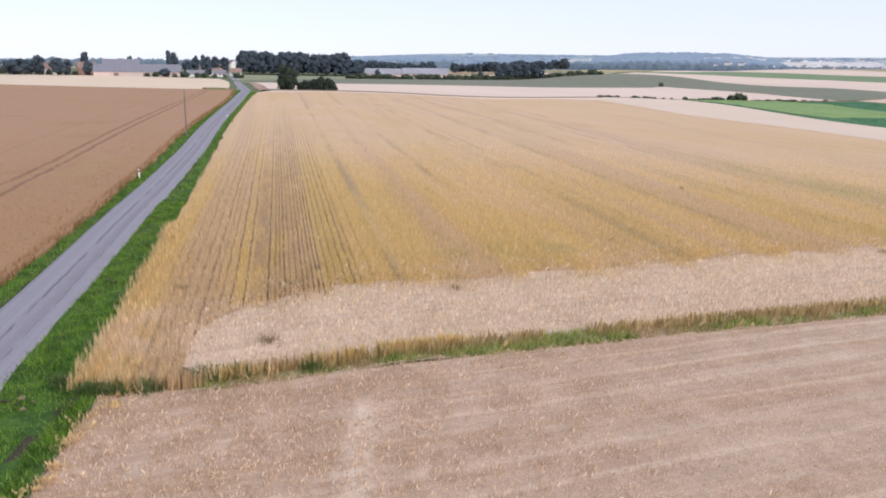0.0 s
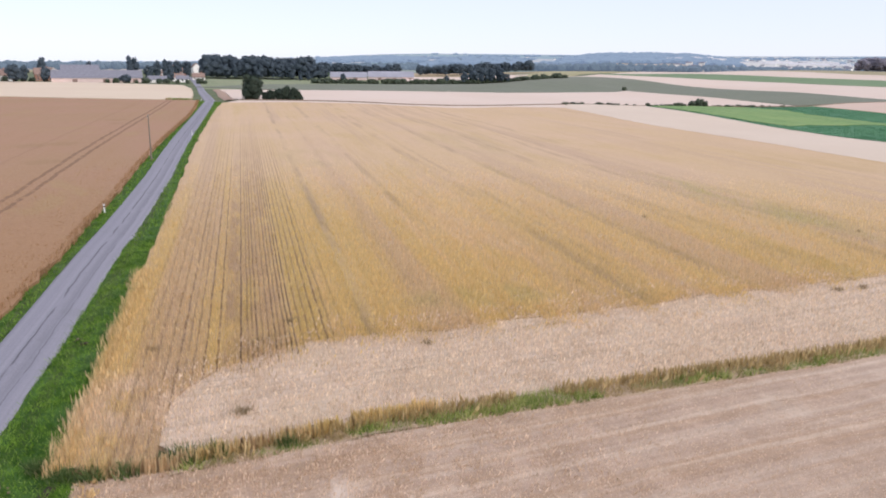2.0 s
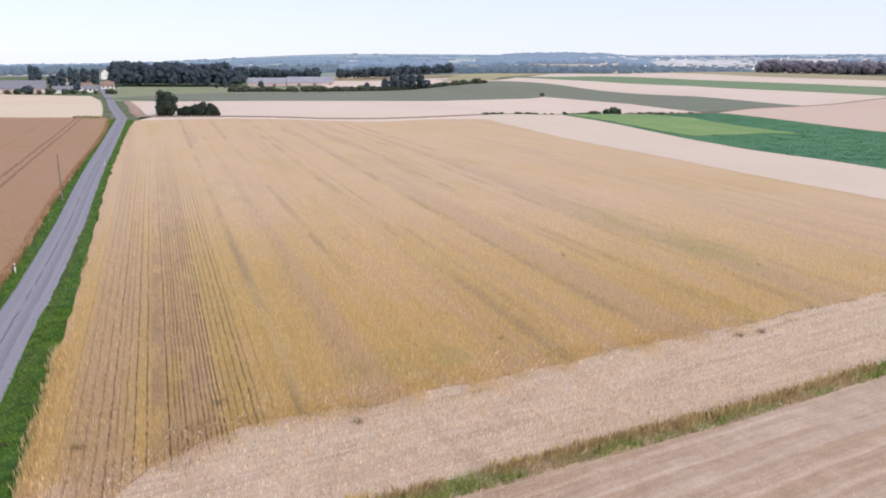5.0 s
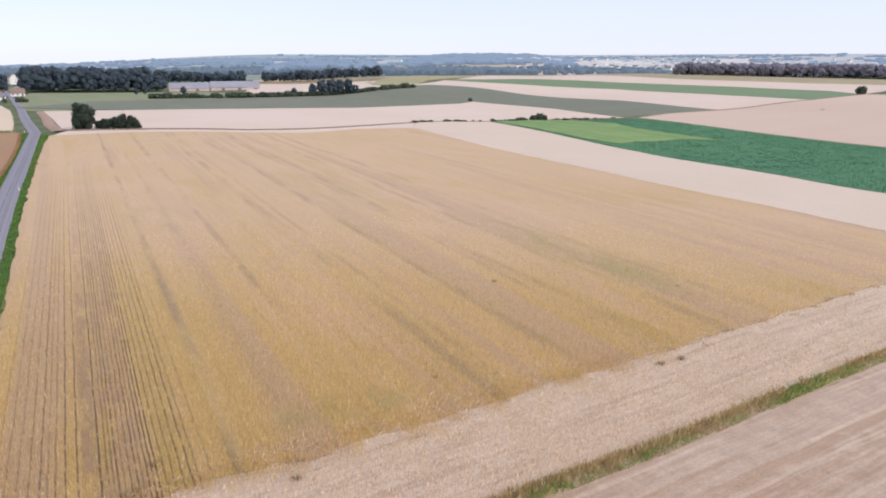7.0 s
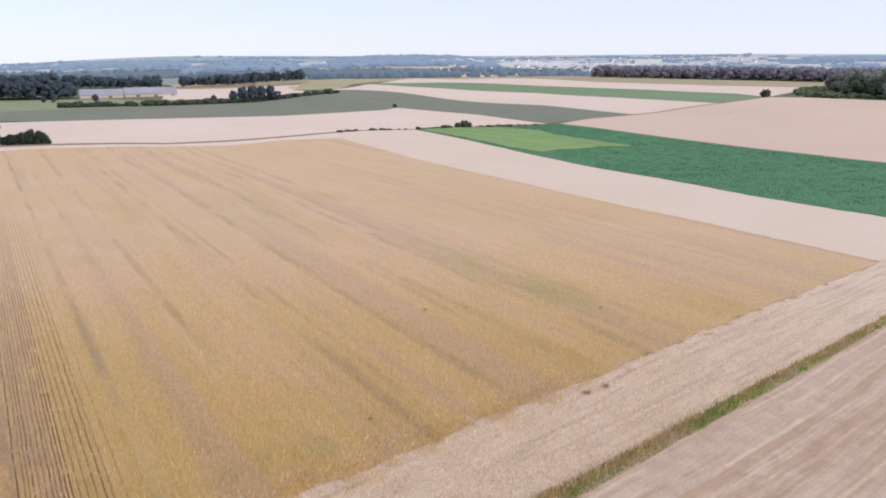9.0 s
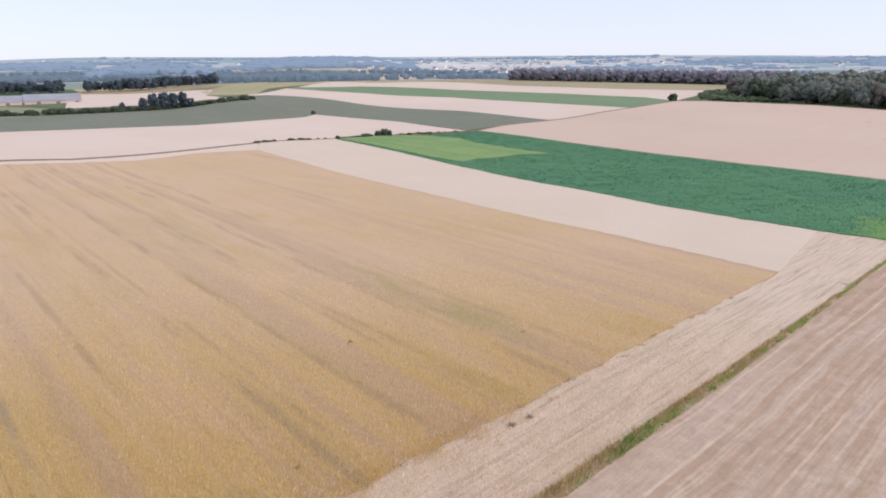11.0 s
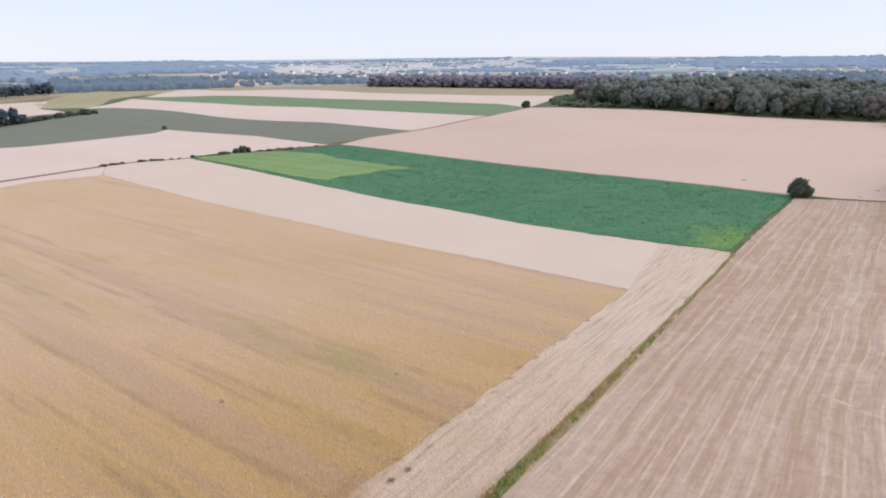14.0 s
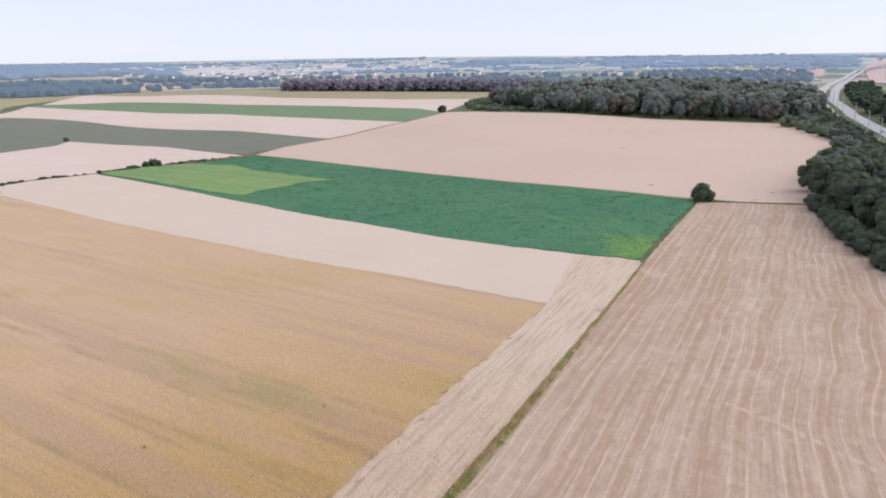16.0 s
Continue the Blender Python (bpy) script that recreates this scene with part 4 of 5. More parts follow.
fringe = np.concatenate([fringe + rng.normal(0, 1.7, fringe.shape) * rng.uniform(0.2, 1.3) for _ in range(26)])
fringe = fringe[clumps(fringe, 0.35, 7.7) > -0.15]
blades("wheat_stems", fringe, 0.40, 0.03, 0.18, M["gold_blade"], "golden wheat stems thinning out into the barley", "wheat", 0.3, turn=BLADE_FACING)
edge = np.array(ragged(dense(GOLD_W[:6], 0.05), 0.3))
edge = np.concatenate([edge + rng.normal(0.1, 0.3, edge.shape) for _ in range(6)])
blades("wheat_stems", edge, 0.85, 0.04, 0.12, M["gold_blade"], "golden wheat stems along the field's edge", "wheat", turn=BLADE_FACING)
front = np.array(dense([(-16.6, 28.7), (-14, 28.75), (-12, 29.0), (-10, 29.9), (-7.6, 30.9), (-2.3, 33.3), (1.0, 34.4)], 0.04))
front = np.concatenate([front + rng.normal(0.05, 0.2, front.shape) for _ in range(8)])
clump = np.array([noise.noise((x * 1.6, y * 0.2, 3.0)) for x, y in front]) > -0.3
blades("wheat_stems", front[clump], 0.85, 0.045, 0.11, M["gold_blade"], "golden wheat stems along the field's edge", "wheat", turn=BLADE_FACING)
mixed = np.array(dense(GOLD_S[3:12], 0.12))
mixed = np.concatenate([mixed + (-0.3, 1.3) + rng.normal(0, 1.1, mixed.shape) for _ in range(16)])
mixed = mixed[clumps(mixed, 0.35, 7.7) < 0.05]
blades("barley_stems", mixed, 0.34, 0.03, 0.3, M["pale_blade"], "pale barley stems among the wheat", "barley", 0.34, turn=BLADE_FACING)
blades("barley_stems", scatter(HEAD, 95, fading(45, 110)), 0.3, 0.03, 0.2, M["pale_blade"], "pale bent barley stems", "barley", 0.2, turn=BLADE_FACING)
cut = scatter(STUB, 240, lambda x, y: fading(18, 52)(x, y) & (y > 14))
c18, s18 = math.cos(radians(18.2)), math.sin(radians(18.2))
cu, cv = cut[:, 0] * c18 + cut[:, 1] * s18, cut[:, 1] * c18 - cut[:, 0] * s18
cv = np.round(cv / 0.16) * 0.16 + rng.normal(0, 0.025, len(cv))      # drilled in rows
cut = np.column_stack([cu * c18 - cv * s18, cu * s18 + cv * c18])
blades("straw_stubble", cut, 0.13, 0.014, 0.25, M["straw"], "short cut straw stubble", "stubble", 0.08, turn=BLADE_FACING)
blades("verge_grass", scatter(VERGE_R, 120, lambda x, y: (y > 10) & (y < 70) & ((np.abs(x - np.interp(y, (18, 22.7, 24.7, 26.3, 27.9), (-15.0, -15.7, -15.95, -16.0, -15.8))) > rng.uniform(0.1, 0.5, len(x))) | (y > 27.9))), 0.30, 0.04, 0.6, M["grass"], "bright green long verge grass", "grass", 0.1, 0.3)
blades("verge_grass", scatter(VERGE_R, 14, lambda x, y: y >= 70), 0.3, 0.10, 0.6, M["grass"], "bright green long verge grass", "grass", 0.12, 0.3)
blades("verge_grass", scatter(VERGE_L, 60, lambda x, y: (y > 20) & (y < 90)), 0.28, 0.05, 0.6, M["grass"], "bright green long verge grass", "grass", 0.12, 0.3)
blades("verge_grass", scatter(VERGE_L, 14, lambda x, y: y >= 90), 0.3, 0.10, 0.6, M["grass"], "bright green long verge grass", "grass", 0.12, 0.3)

def across_bank(p):
    """0 at the barley side of the bank, 1 at the stubble side."""
    n_y = np.interp(p[:, 0], [q[0] for q in HEAD_S], [q[1] for q in HEAD_S])
    s_y = np.interp(p[:, 0], [q[0] for q in STUB_N], [q[1] for q in STUB_N])
    return (n_y - p[:, 1]) / (n_y - s_y)


for count, tall_, wide_, far_ in ((150, 0.62, 0.045, False), (75, 0.42, 0.07, True)):
    p = scatter(BANK, count, (lambda x, y: ~fading(45, 120)(x, y)) if far_ else fading(45, 120))
    at, lush = across_bank(p), clumps(p, 0.16, 4.4)
    brown = (at < 0.5 + 0.3 * rng.normal(size=len(p))) & (lush < 0.4)
    leafy = ~brown & (lush > 0.0) & (at > 0.1)
    blades("bank_stems", p[brown], tall_ * 1.1, wide_ * 0.8, 0.22, M["bank_brown"], "brown dry stems along the field bank", "grass", 0.1, turn=BLADE_FACING)
    blades("bank_grass", p[leafy], tall_ * 0.8, wide_ * 1.4, 0.45, M["bank_green"], "lush green grass along the field bank", "grass", 0.1, 0.3)
    blades("bank_grass", p[~brown & ~leafy], tall_ * 0.6, wide_, 0.5, M["rank"], "thin dry grass along the field bank", "grass", 0.1, 0.3)
red_edge = np.array(dense(LEFT[3:], 0.4))
red_edge = np.concatenate([red_edge + rng.uniform(-0.7, 0.2, red_edge.shape) for _ in range(22)])
blades("wheat_stems", red_edge, 0.75, 0.04, 0.13, M["rose_blade"], "reddish wheat stems along the field's edge", "wheat", turn=BLADE_FACING)
blades("wheat_stems", scatter(LEFT + [(-110, 288), (-80, 45)], 22, fading(50, 130)), 0.2, 0.035, 0.3, M["rose_blade"], "reddish wheat stems standing close together", "wheat", 0.36, turn=BLADE_FACING)

# flat strip of soil; the ditch's shade is put into its dark colour
ribbon("ditch", [(-12.4, 6), (-15.0, 18), (-15.7, 22.7), (-15.95, 24.7), (-16.0, 26.3), (-15.8, 27.9)], 0.85, 0.19, M["ditch"], "narrow dark ditch in the verge", "ditch", 1.0, 4)
blades("beet_leaves", scatter(GREEN_S + GREEN_N, 4.0), 0.26, 0.3, 0.9, M["beet_leaf"], "broad dark green beet leaves in rows", "beet", 0.36, 0.3)
near = scatter(STUB, 160, lambda x, y: (y > 12) & (rng.random(len(x)) < np.clip(1.1 - np.hypot(x + 10, y - 26) / 22, 0, 1)))
near = near[np.array([noise.noise((x * 2.1, y * 1.1, 2.2)) + 0.5 * noise.noise((x * 0.4, y * 0.4, 5.0)) for x, y in near]) > -0.22]
blades("stubble_tufts", near, 0.22, 0.02, 0.3, M["straw"], "standing straw stubble in loose tufts", "stubble", 0.1, turn=BLADE_FACING)
ridge = np.array(dense([(-13.3, 12), (-14.4, 19), (-15.0, 24), (-15.5, 27.6)], 0.05))
ridge = np.concatenate([ridge + rng.normal(0, 0.28, ridge.shape) for _ in range(4)])
blades("verge_grass", ridge, 0.45, 0.05, 0.5, M["grass"], "bright green grass ridge between ditch and stubble", "grass", 0.14, 0.3)
tufts = np.array(dense([(-12.9, 14), (-13.8, 20), (-14.4, 25), (-14.4, 28)], 0.35))
tufts = np.concatenate([t + rng.normal(0, 0.16, (26, 2)) for t in tufts + rng.normal(0, 0.35, tufts.shape)])
blades("straw_tufts", tufts, 0.32, 0.03, 0.45, M["gold_blade"], "pale golden straw tufts at the stubble's edge", "straw", 0.1, turn=BLADE_FACING)
ribbon("earth_bank", [(-72.5, 292), (-83, 322), (-97, 372), (-116, 436)], 4.5, 0.42, M["red_soil"], "bare reddish earth bank beside the lane", "bank", 4.0, 6, crown=0.1)
dry = np.array(dense([(-98, 293.8), (-94, 292.6), (-88.5, 291.2)], 0.4))
dry = np.concatenate([dry + rng.normal(0, 0.7, dry.shape) for _ in range(22)])
blades("dry_weeds", dry, 1.0, 0.14, 0.3, M["rank"], "dry brown weeds at the lane's bend", "weeds", 0.1)
# dark weed tufts in the crops; those past x = 240 stand for flattened marks
for x, y, r in ((-9.7, 44.2, 0.7), (-9.1, 34.3, 0.6), (0.9, 43.4, 0.3), (-16.6, 42.5, 0.4), (13.7, 56.2, 0.25), (-8.6, 47.4, 0.5), (35.1, 54.2, 0.5), (37.7, 54.7, 0.45), (247, 136, 1.4), (262, 96, 0.8), (245, 95, 0.8), (330, 200, 1.2), (395, 250, 1.4), (300, 330, 1.2), (50, 75, 0.3), (28, 82, 0.3)):
    k = int(200 * r)
    p = np.column_stack([rng.normal(x, r * 0.5, k), rng.normal(y, r * 0.35, k)])
    blades("weed_tuft", p, 0.5, 0.05, 0.35, M["weeds"], "dark weed tuft or flattened mark in the crop", "weeds", 0.15, 0.3)
rough_edge = random.Random(8)
for x, y in dense(GOLD_S[:9], 4.2):
    r = rough_edge.uniform(0.2, 0.45)
    px, py = x + rough_edge.uniform(-1.5, 1.5), y - rough_edge.uniform(-0.3, 1.6)
    k = int(170 * r)
    p = np.column_stack([rng.normal(px, r * 1.6, k), rng.normal(py, r * 0.45, k)])
    blades("weed_tuft", p, 0.42, 0.05, 0.4, M["bank_brown"] if rough_edge.random() < 0.7 else M["weeds"], "brown ragged weeds between wheat and barley", "weeds", 0.15, 0.3)
clods = random.Random(3)
for x, y, count in ((-21.6, 44.2, 7), (-18.3, 27.6, 9)):
    for _ in range(count):
        r = clods.uniform(0.06, 0.17)
        bm = bmesh.new()
        bmesh.ops.create_icosphere(bm, subdivisions=2, radius=1)
        for v in bm.verts:
            v.co *= 1 + 0.4 * noise.noise(v.co * 1.6 + Vector((x * r * 9, y, 0)))
            v.co = Vector((v.co.x * r, v.co.y * r * 0.8, max(v.co.z, -0.4) * r * 0.6))
        ob = part("soil_clod", bm, M["ditch"] if clods.random() < 0.6 else M["soil"])
        cx, cy = x + clods.gauss(0, 0.4), y + clods.gauss(0, 0.35)
        ob.matrix_world = pose(cx, cy, float(height(cx, cy)) + 0.22, 0, 0, clods.uniform(0, 360))
        tagged(ob, "dry brown soil clod on the verge", "soil clod", "soil clods")
for x, y, r in ((-10.6, 30.0, 0.9), (-9.3, 30.3, 0.6), (-6.2, 31.1, 0.45), (-17.0, 29.0, 0.5), (-15.6, 28.3, 0.6), (-14.4, 28.4, 0.5), (-13.0, 28.7, 0.5)):
    k = int(260 * r)
    p = np.column_stack([rng.normal(x, r * 0.5, k), rng.normal(y, r * 0.3, k)])
    blades("weed_tuft", p, 0.7, 0.08, 0.4, M["weeds_green"], "dark green leafy weeds at the wheat's corner", "weeds", 0.12, 0.3)


# ---- trees and hedges ----
def crown_mesh(name, seed, wide, tall, base, lobes, cards, card, material):
    """A crown of overlapping lumpy lobes with many leaf clumps standing out of them; unit tree, 1 m high."""
    r = random.Random(seed)
    bm = bmesh.new()
    centres = []
    for i in range(lobes):
        z = base + (tall - base) * (0.16 + 0.7 * (i + 0.5) / lobes)
        k = math.sin(math.pi * min(0.93, max(0.17, (z - base) / (tall - base)))) ** 0.7
        a, d = i * 2.4 + r.uniform(-0.5, 0.5), wide * (0.6 if lobes < 9 else 0.72) * k * r.uniform(0.35, 1.0) ** 0.7
        c, s = Vector((math.cos(a) * d, math.sin(a) * d, z)), min(wide * r.uniform(0.42, 0.6) * (0.55 + 0.45 * k) * (9 / max(9, lobes)) ** 0.4, (tall - z) * 1.05 + 0.02)
        centres.append((c, s))
        got = bmesh.ops.create_icosphere(bm, subdivisions=1, radius=s, matrix=Matrix.Translation(c))
        for v in got["verts"]:
            d2 = v.co - c
            v.co = c + d2 * (1 + 0.35 * noise.noise(v.co * (1.6 / wide) + Vector((seed, 0, 0))) + 0.15 * noise.noise(v.co * (4.5 / wide))) * Vector((1, 1, 0.9)).length / 1.68
    co, f = [], []
    for i in range(cards):
        c, s = r.choice(centres)
        d = Vector((r.gauss(0, 1), r.gauss(0, 1), r.gauss(0.25, 1))).normalized()
        p = c + d * s * r.uniform(0.84, 1.2)
        u = d.orthogonal().normalized()
        u = Matrix.Rotation(r.uniform(0, math.tau), 3, d) @ u
        w = (d.cross(u) + d * r.uniform(-0.6, 0.6)) * card * r.uniform(0.5, 1.3)
        u = (u + d * r.uniform(-0.6, 0.6)) * card * r.uniform(0.5, 1.3)
        vs = [bm.verts.new(p + q) for q in (-u, w * 0.8, u, -w)]
        bm.faces.new(vs)
    me = bpy.data.meshes.new(name)
    bm.to_mesh(me)
    bm.free()
    me.materials.append(material)
    return me


def trunk_mesh(name, seed, thick, tall):
    r = random.Random(seed)
    bm = bmesh.new()
    rod(bm, (0, 0, -0.03), (0.01, 0, tall * 0.5), thick, thick * 0.7, 7)
    rod(bm, (0.01, 0, tall * 0.5), (0, 0.01, tall), thick * 0.7, thick * 0.35, 7)
    for i in range(4):
        a = r.uniform(0, math.tau)
        z = tall * r.uniform(0.45, 0.85)
        rod(bm, (0, 0, z), (math.cos(a) * 0.2, math.sin(a) * 0.2, z + 0.2), thick * 0.4, thick * 0.12, 5)
    me = bpy.data.meshes.new(name)
    bm.to_mesh(me)
    bm.free()
    me.materials.append(M["bark"])
    return me


KINDS = {}


def kind_of_tree(key, count, wide, base, lobes, cards, card, material, thick=0.025):
    KINDS[key] = [(crown_mesh("crown", 11 * i + len(KINDS) * 97, wide, 1.0, base, lobes, cards, card, material), trunk_mesh("trunk", i, thick, 0.6)) for i in range(count)]


kind_of_tree("oak", 5, 0.40, 0.06, 16, 900, 0.026, M["leaf"])
kind_of_tree("slim", 4, 0.27, 0.06, 14, 750, 0.023, M["leaf"])
kind_of_tree("dark", 5, 0.40, 0.03, 16, 900, 0.026, M["leaf_dark"])
kind_of_tree("rust", 3, 0.36, 0.06, 14, 750, 0.026, M["leaf_rust"])
kind_of_tree("oak_far", 4, 0.40, 0.06, 9, 240, 0.038, M["leaf"])
kind_of_tree("rust_far", 3, 0.38, 0.06, 9, 240, 0.038, M["leaf_rust"])
kind_of_tree("dark_far", 4, 0.40, 0.03, 9, 220, 0.04, M["leaf_dark"])
kind_of_tree("ridge_tree", 4, 0.40, 0.0, 8, 260, 0.04, M["leaf_ridge_hazed"])
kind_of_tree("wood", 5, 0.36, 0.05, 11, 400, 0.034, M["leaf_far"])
kind_of_tree("bush", 5, 0.62, -0.05, 9, 430, 0.052, M["leaf_dark"], 0.03)
kind_of_tree("shrub", 5, 0.66, -0.05, 9, 300, 0.058, M["leaf_scrub"], 0.03)
kind_of_tree("olive", 4, 0.40, 0.05, 13, 560, 0.03, M["leaf_olive"])
kind_of_tree("dome", 3, 0.46, -0.08, 14, 1500, 0.03, M["leaf_deep"], 0.03)
COUNT = [0]


def tree(key, x, y, tall, wide=1.0, name="tree", label="broad leafy tree with dense green crown", group="", category="tree"):
    COUNT[0] += 1
    r = random.Random(COUNT[0])
    crown, trunk = KINDS[key][r.randrange(len(KINDS[key]))]
    top = thing(name, x, y, None, r.uniform(0, 360))
    top.scale = (tall * wide, tall * wide, tall)
    for me, nm in ((trunk, "trunk"), (crown, "crown")):
        ob = new(nm, me)
        ob.parent = top
    return tagged(top, label, category, group)


def grove(name, spots, label):
    """A stand of trees too many to count: crowns joined into one mesh. spots: kind, x, y, height, width."""
    cache, co, fs, base = {}, [], [], 0
    r = random.Random(len(spots))
    for key, x, y, h, w in spots:
        me = r.choice(KINDS[key])[0]
        if me.name not in cache:
            v = np.empty(len(me.vertices) * 3)
            me.vertices.foreach_get("co", v)
            me.calc_loop_triangles()
            t = np.empty(len(me.loop_triangles) * 3, np.int32)
            me.loop_triangles.foreach_get("vertices", t)
            cache[me.name] = v.reshape(-1, 3), t.reshape(-1, 3)
        v, t = cache[me.name]
        a = r.uniform(0, math.tau)
        k = np.array([[math.cos(a), math.sin(a), 0], [-math.sin(a), math.cos(a), 0], [0, 0, 1]])
        co.append((v * (h * w, h * w, h)) @ k + (x, y, float(height(x, y))))
        fs.append(t + base)
        base += len(v)
    ob = new(name, mesh_of(name, np.concatenate(co), np.concatenate(fs), KINDS[spots[0][0]][0][0].materials[0]))
    return tagged(ob, label, "woodland", kind="stuff")


def spread(poly, gap, seed):
    """Points in the polygon about gap metres apart."""
    r = np.random.default_rng(seed)
    a = np.array(poly)
    lo, hi = a.min(0), a.max(0)
    gx, gy = np.meshgrid(np.arange(lo[0], hi[0], gap), np.arange(lo[1], hi[1], gap))
    p = np.stack([gx.ravel(), gy.ravel()], 1) + r.uniform(-0.42, 0.42, (gx.size, 2)) * gap
    return p[inside(poly, p)]


R = random.Random(5)
# the round tree and bushes at the lane's bend
tree("dome", -65.2, 299.5, 10.6, 1.02, label="round dark dense tree beside bushes")
for x, y, h, w in ((-60.0, 299.4, 3.6, 1.2), (-57.2, 299, 4.4, 1.15), (-54.2, 299.3, 4.9, 1.1), (-51.4, 299, 5.9, 1.0), (-48.4, 298.5, 5.4, 1.05), (-46.4, 298.4, 3.8, 1.1)):
    tree("dome", x, y, h, w, "bush", "dark rounded bush beside the tree", "bushes by the tree", "bush")
# bushes along the field hedge
def hedge_run(x0, x1, low, high, wide):
    """Bushes that touch, along the field margin."""
    n = max(1, int((x1 - x0) / 1.7))
    for i in range(n + 1):
        x = x0 + (x1 - x0) * i / max(1, n) + R.uniform(-0.5, 0.5)
        y = float(np.interp(x, [p[0] for p in ROW_N], [p[1] for p in ROW_N])) + R.uniform(-0.3, 0.3)
        tree("bush", x, y, R.uniform(low * 0.75, high) * 0.75, wide * R.uniform(0.9, 1.6), "bush", "low dark hedge bush on the field margin", "hedge bushes", "bush")


for run in ((71.5, 80, 1.3, 1.8, 1.7), (87.5, 91, 1.4, 1.8, 1.5), (95, 99, 1.5, 2.0, 1.5), (104, 107, 1.4, 1.8, 1.4), (114, 121, 1.5, 2.3, 1.4), (124, 126, 2.2, 2.6, 1.1), (130, 134, 2.4, 3.4, 1.1),
            (149, 168, 1.1, 1.6, 1.9), (173, 176, 1.0, 1.4, 1.6), (182, 183, 1.0, 1.4, 1.5)):
    hedge_run(*run)
for x, h, w in ((138, 3.0, 1.0), (141.5, 3.9, 0.95), (144.5, 3.0, 0.95)):
    tree("bush", x, 348.5, h, w, "bush", "tallest dark bush in the field hedge", "hedge bushes", "bush")
tree("bush", 147, 494, 3.0, 1.0, "bush", "single dark bush at the field corner", "", "bush")
tree("bush", 231.5, 108, 6.2, 0.95, label="single round green tree on the field corner")
tree("bush", 410, 417, 6.0, 0.95, label="single dark green tree on the path")
# forest behind the rosy field
FOREST = [(462, 352), (466, 270), (492, 216), (508, 185), (560, 180), (600, 190), (700, 232), (780, 280), (800, 360), (720, 430), (600, 470), (500, 440), (478, 400)]
deep = {"oak_far": [], "dark_far": [], "rust_far": []}
for x, y in spread(FOREST, 10.2, 3):
    front_row = min(math.dist((x, y), q) for q in dense(FOREST[:4], 8)) < 15
    key = R.choice(("oak", "oak", "slim", "oak", "oak", "slim", "dark", "dark", "rust"))
    h, w = R.uniform(12.5, 18.5), R.uniform(0.85, 1.15)
    if front_row:
        tree(key, x, y, h * 0.95, w, label="leafy forest tree in a dense stand", group="forest trees")
    else:
        key = key.replace("slim", "oak") + "_far"
        deep[key].append((key, x, y, h, w))
for key, spots in deep.items():
    grove("forest", spots, "dense mixed forest behind the rosy wheat field")
for x, y in spread([(436, 402), (470, 352), (478, 400), (500, 442), (560, 480), (540, 500), (470, 450)], 8, 4):
    tree("shrub", x, y, R.uniform(1.5, 4), R.uniform(1.2, 1.8), "shrub", "scrubby green bush at the forest edge", "forest scrub", "bush")
# belt of trees between the fields and the motorway
BELT = [(176, 34), (200, 49), (238, 69), (254, 76), (264, 84), (290, 91), (335, 102), (430, 128), (455, 142), (500, 178), (520, 178), (556, 170), (464, 124), (396, 94), (328, 53), (262, 8), (215, -25), (165, -10)]
deep = []
for x, y in spread(BELT, 8.5, 9):
    h, w = R.uniform(10.5, 15) * (1.0 if x < 300 else 0.85), R.uniform(1.0, 1.25)
    if x > 330:                     # lower towards the motorway
        verge_y = float(np.interp(x, (300, 380, 470, 580, 745), (15, 66, 108, 162, 227))) + 19
        low = 4.0 + 0.15 * max(0.0, y - verge_y)
        h, w = (low, w * min(2.0, (h / low) ** 0.6)) if low < h else (h, w)
    if min(math.dist((x, y), q) for q in dense(BELT[:10], 6)) < 11:
        tree(R.choice(("dark", "dark", "dark", "olive") if x < 300 else ("oak", "dark", "olive")), x, y, h, w, label="dark leafy tree in the motorway belt", group="belt trees")
    else:
        deep.append((("dark_far" if x < 290 or R.random() < 0.3 else "olive"), x, y, h * (1.05 if x < 270 else 1.0), w))
for key in ("dark_far", "olive"):
    grove("tree_belt", [s for s in deep if s[0] == key], "dark leafy tree belt beside the motorway")
foot = dense([(250.5, 79.5), (241, 73.5), (224, 63.5), (200.5, 51.5), (178, 37)], 3.2)
for x, y in foot:
    tree("bush", x + R.uniform(-0.8, 0.8), y + R.uniform(-0.8, 0.8), R.uniform(2.5, 5.5), R.uniform(1.0, 1.4), "bush", "dark bush at the foot of the belt", "belt bushes", "bush")
grove("motorway_scrub", [("dark_far", x + R.uniform(-1.5, 1.5), y + k + R.uniform(-1.5, 1.5), R.uniform(4.2, 5.4) + 0.1 * k, R.uniform(1.3, 1.8)) for k in (0.5, 6.5) for x, y in dense([(345, 60), (396, 94), (464, 124), (556, 170), (640, 203)], 7.0)], "low dark scrub along the motorway verge")
for x, y in ((452, 140), (462, 150), (474, 160), (484, 172), (446, 134)):
    tree("shrub", x, y, R.uniform(5, 8), 1.1, "shrub", "greyish bush before the forest edge", "forest scrub", "bush")
grove("motorway_trees", [("dark_far", x, y, R.uniform(7, 12), R.uniform(1.1, 1.4)) for x, y in spread([(470, 97), (540, 131), (600, 157), (690, 194), (740, 204), (720, 160), (600, 95), (500, 50)], 10.0, 12)], "dark trees beyond the motorway")
grove("motorway_trees", [("dark_far", x, y, R.uniform(5, 8), R.uniform(1.3, 1.7)) for x, y in spread([(755, 216), (860, 249), (1000, 290), (1180, 338), (1180, 312), (1000, 258), (880, 222), (800, 200)], 13, 14)], "low dark trees along the far motorway")
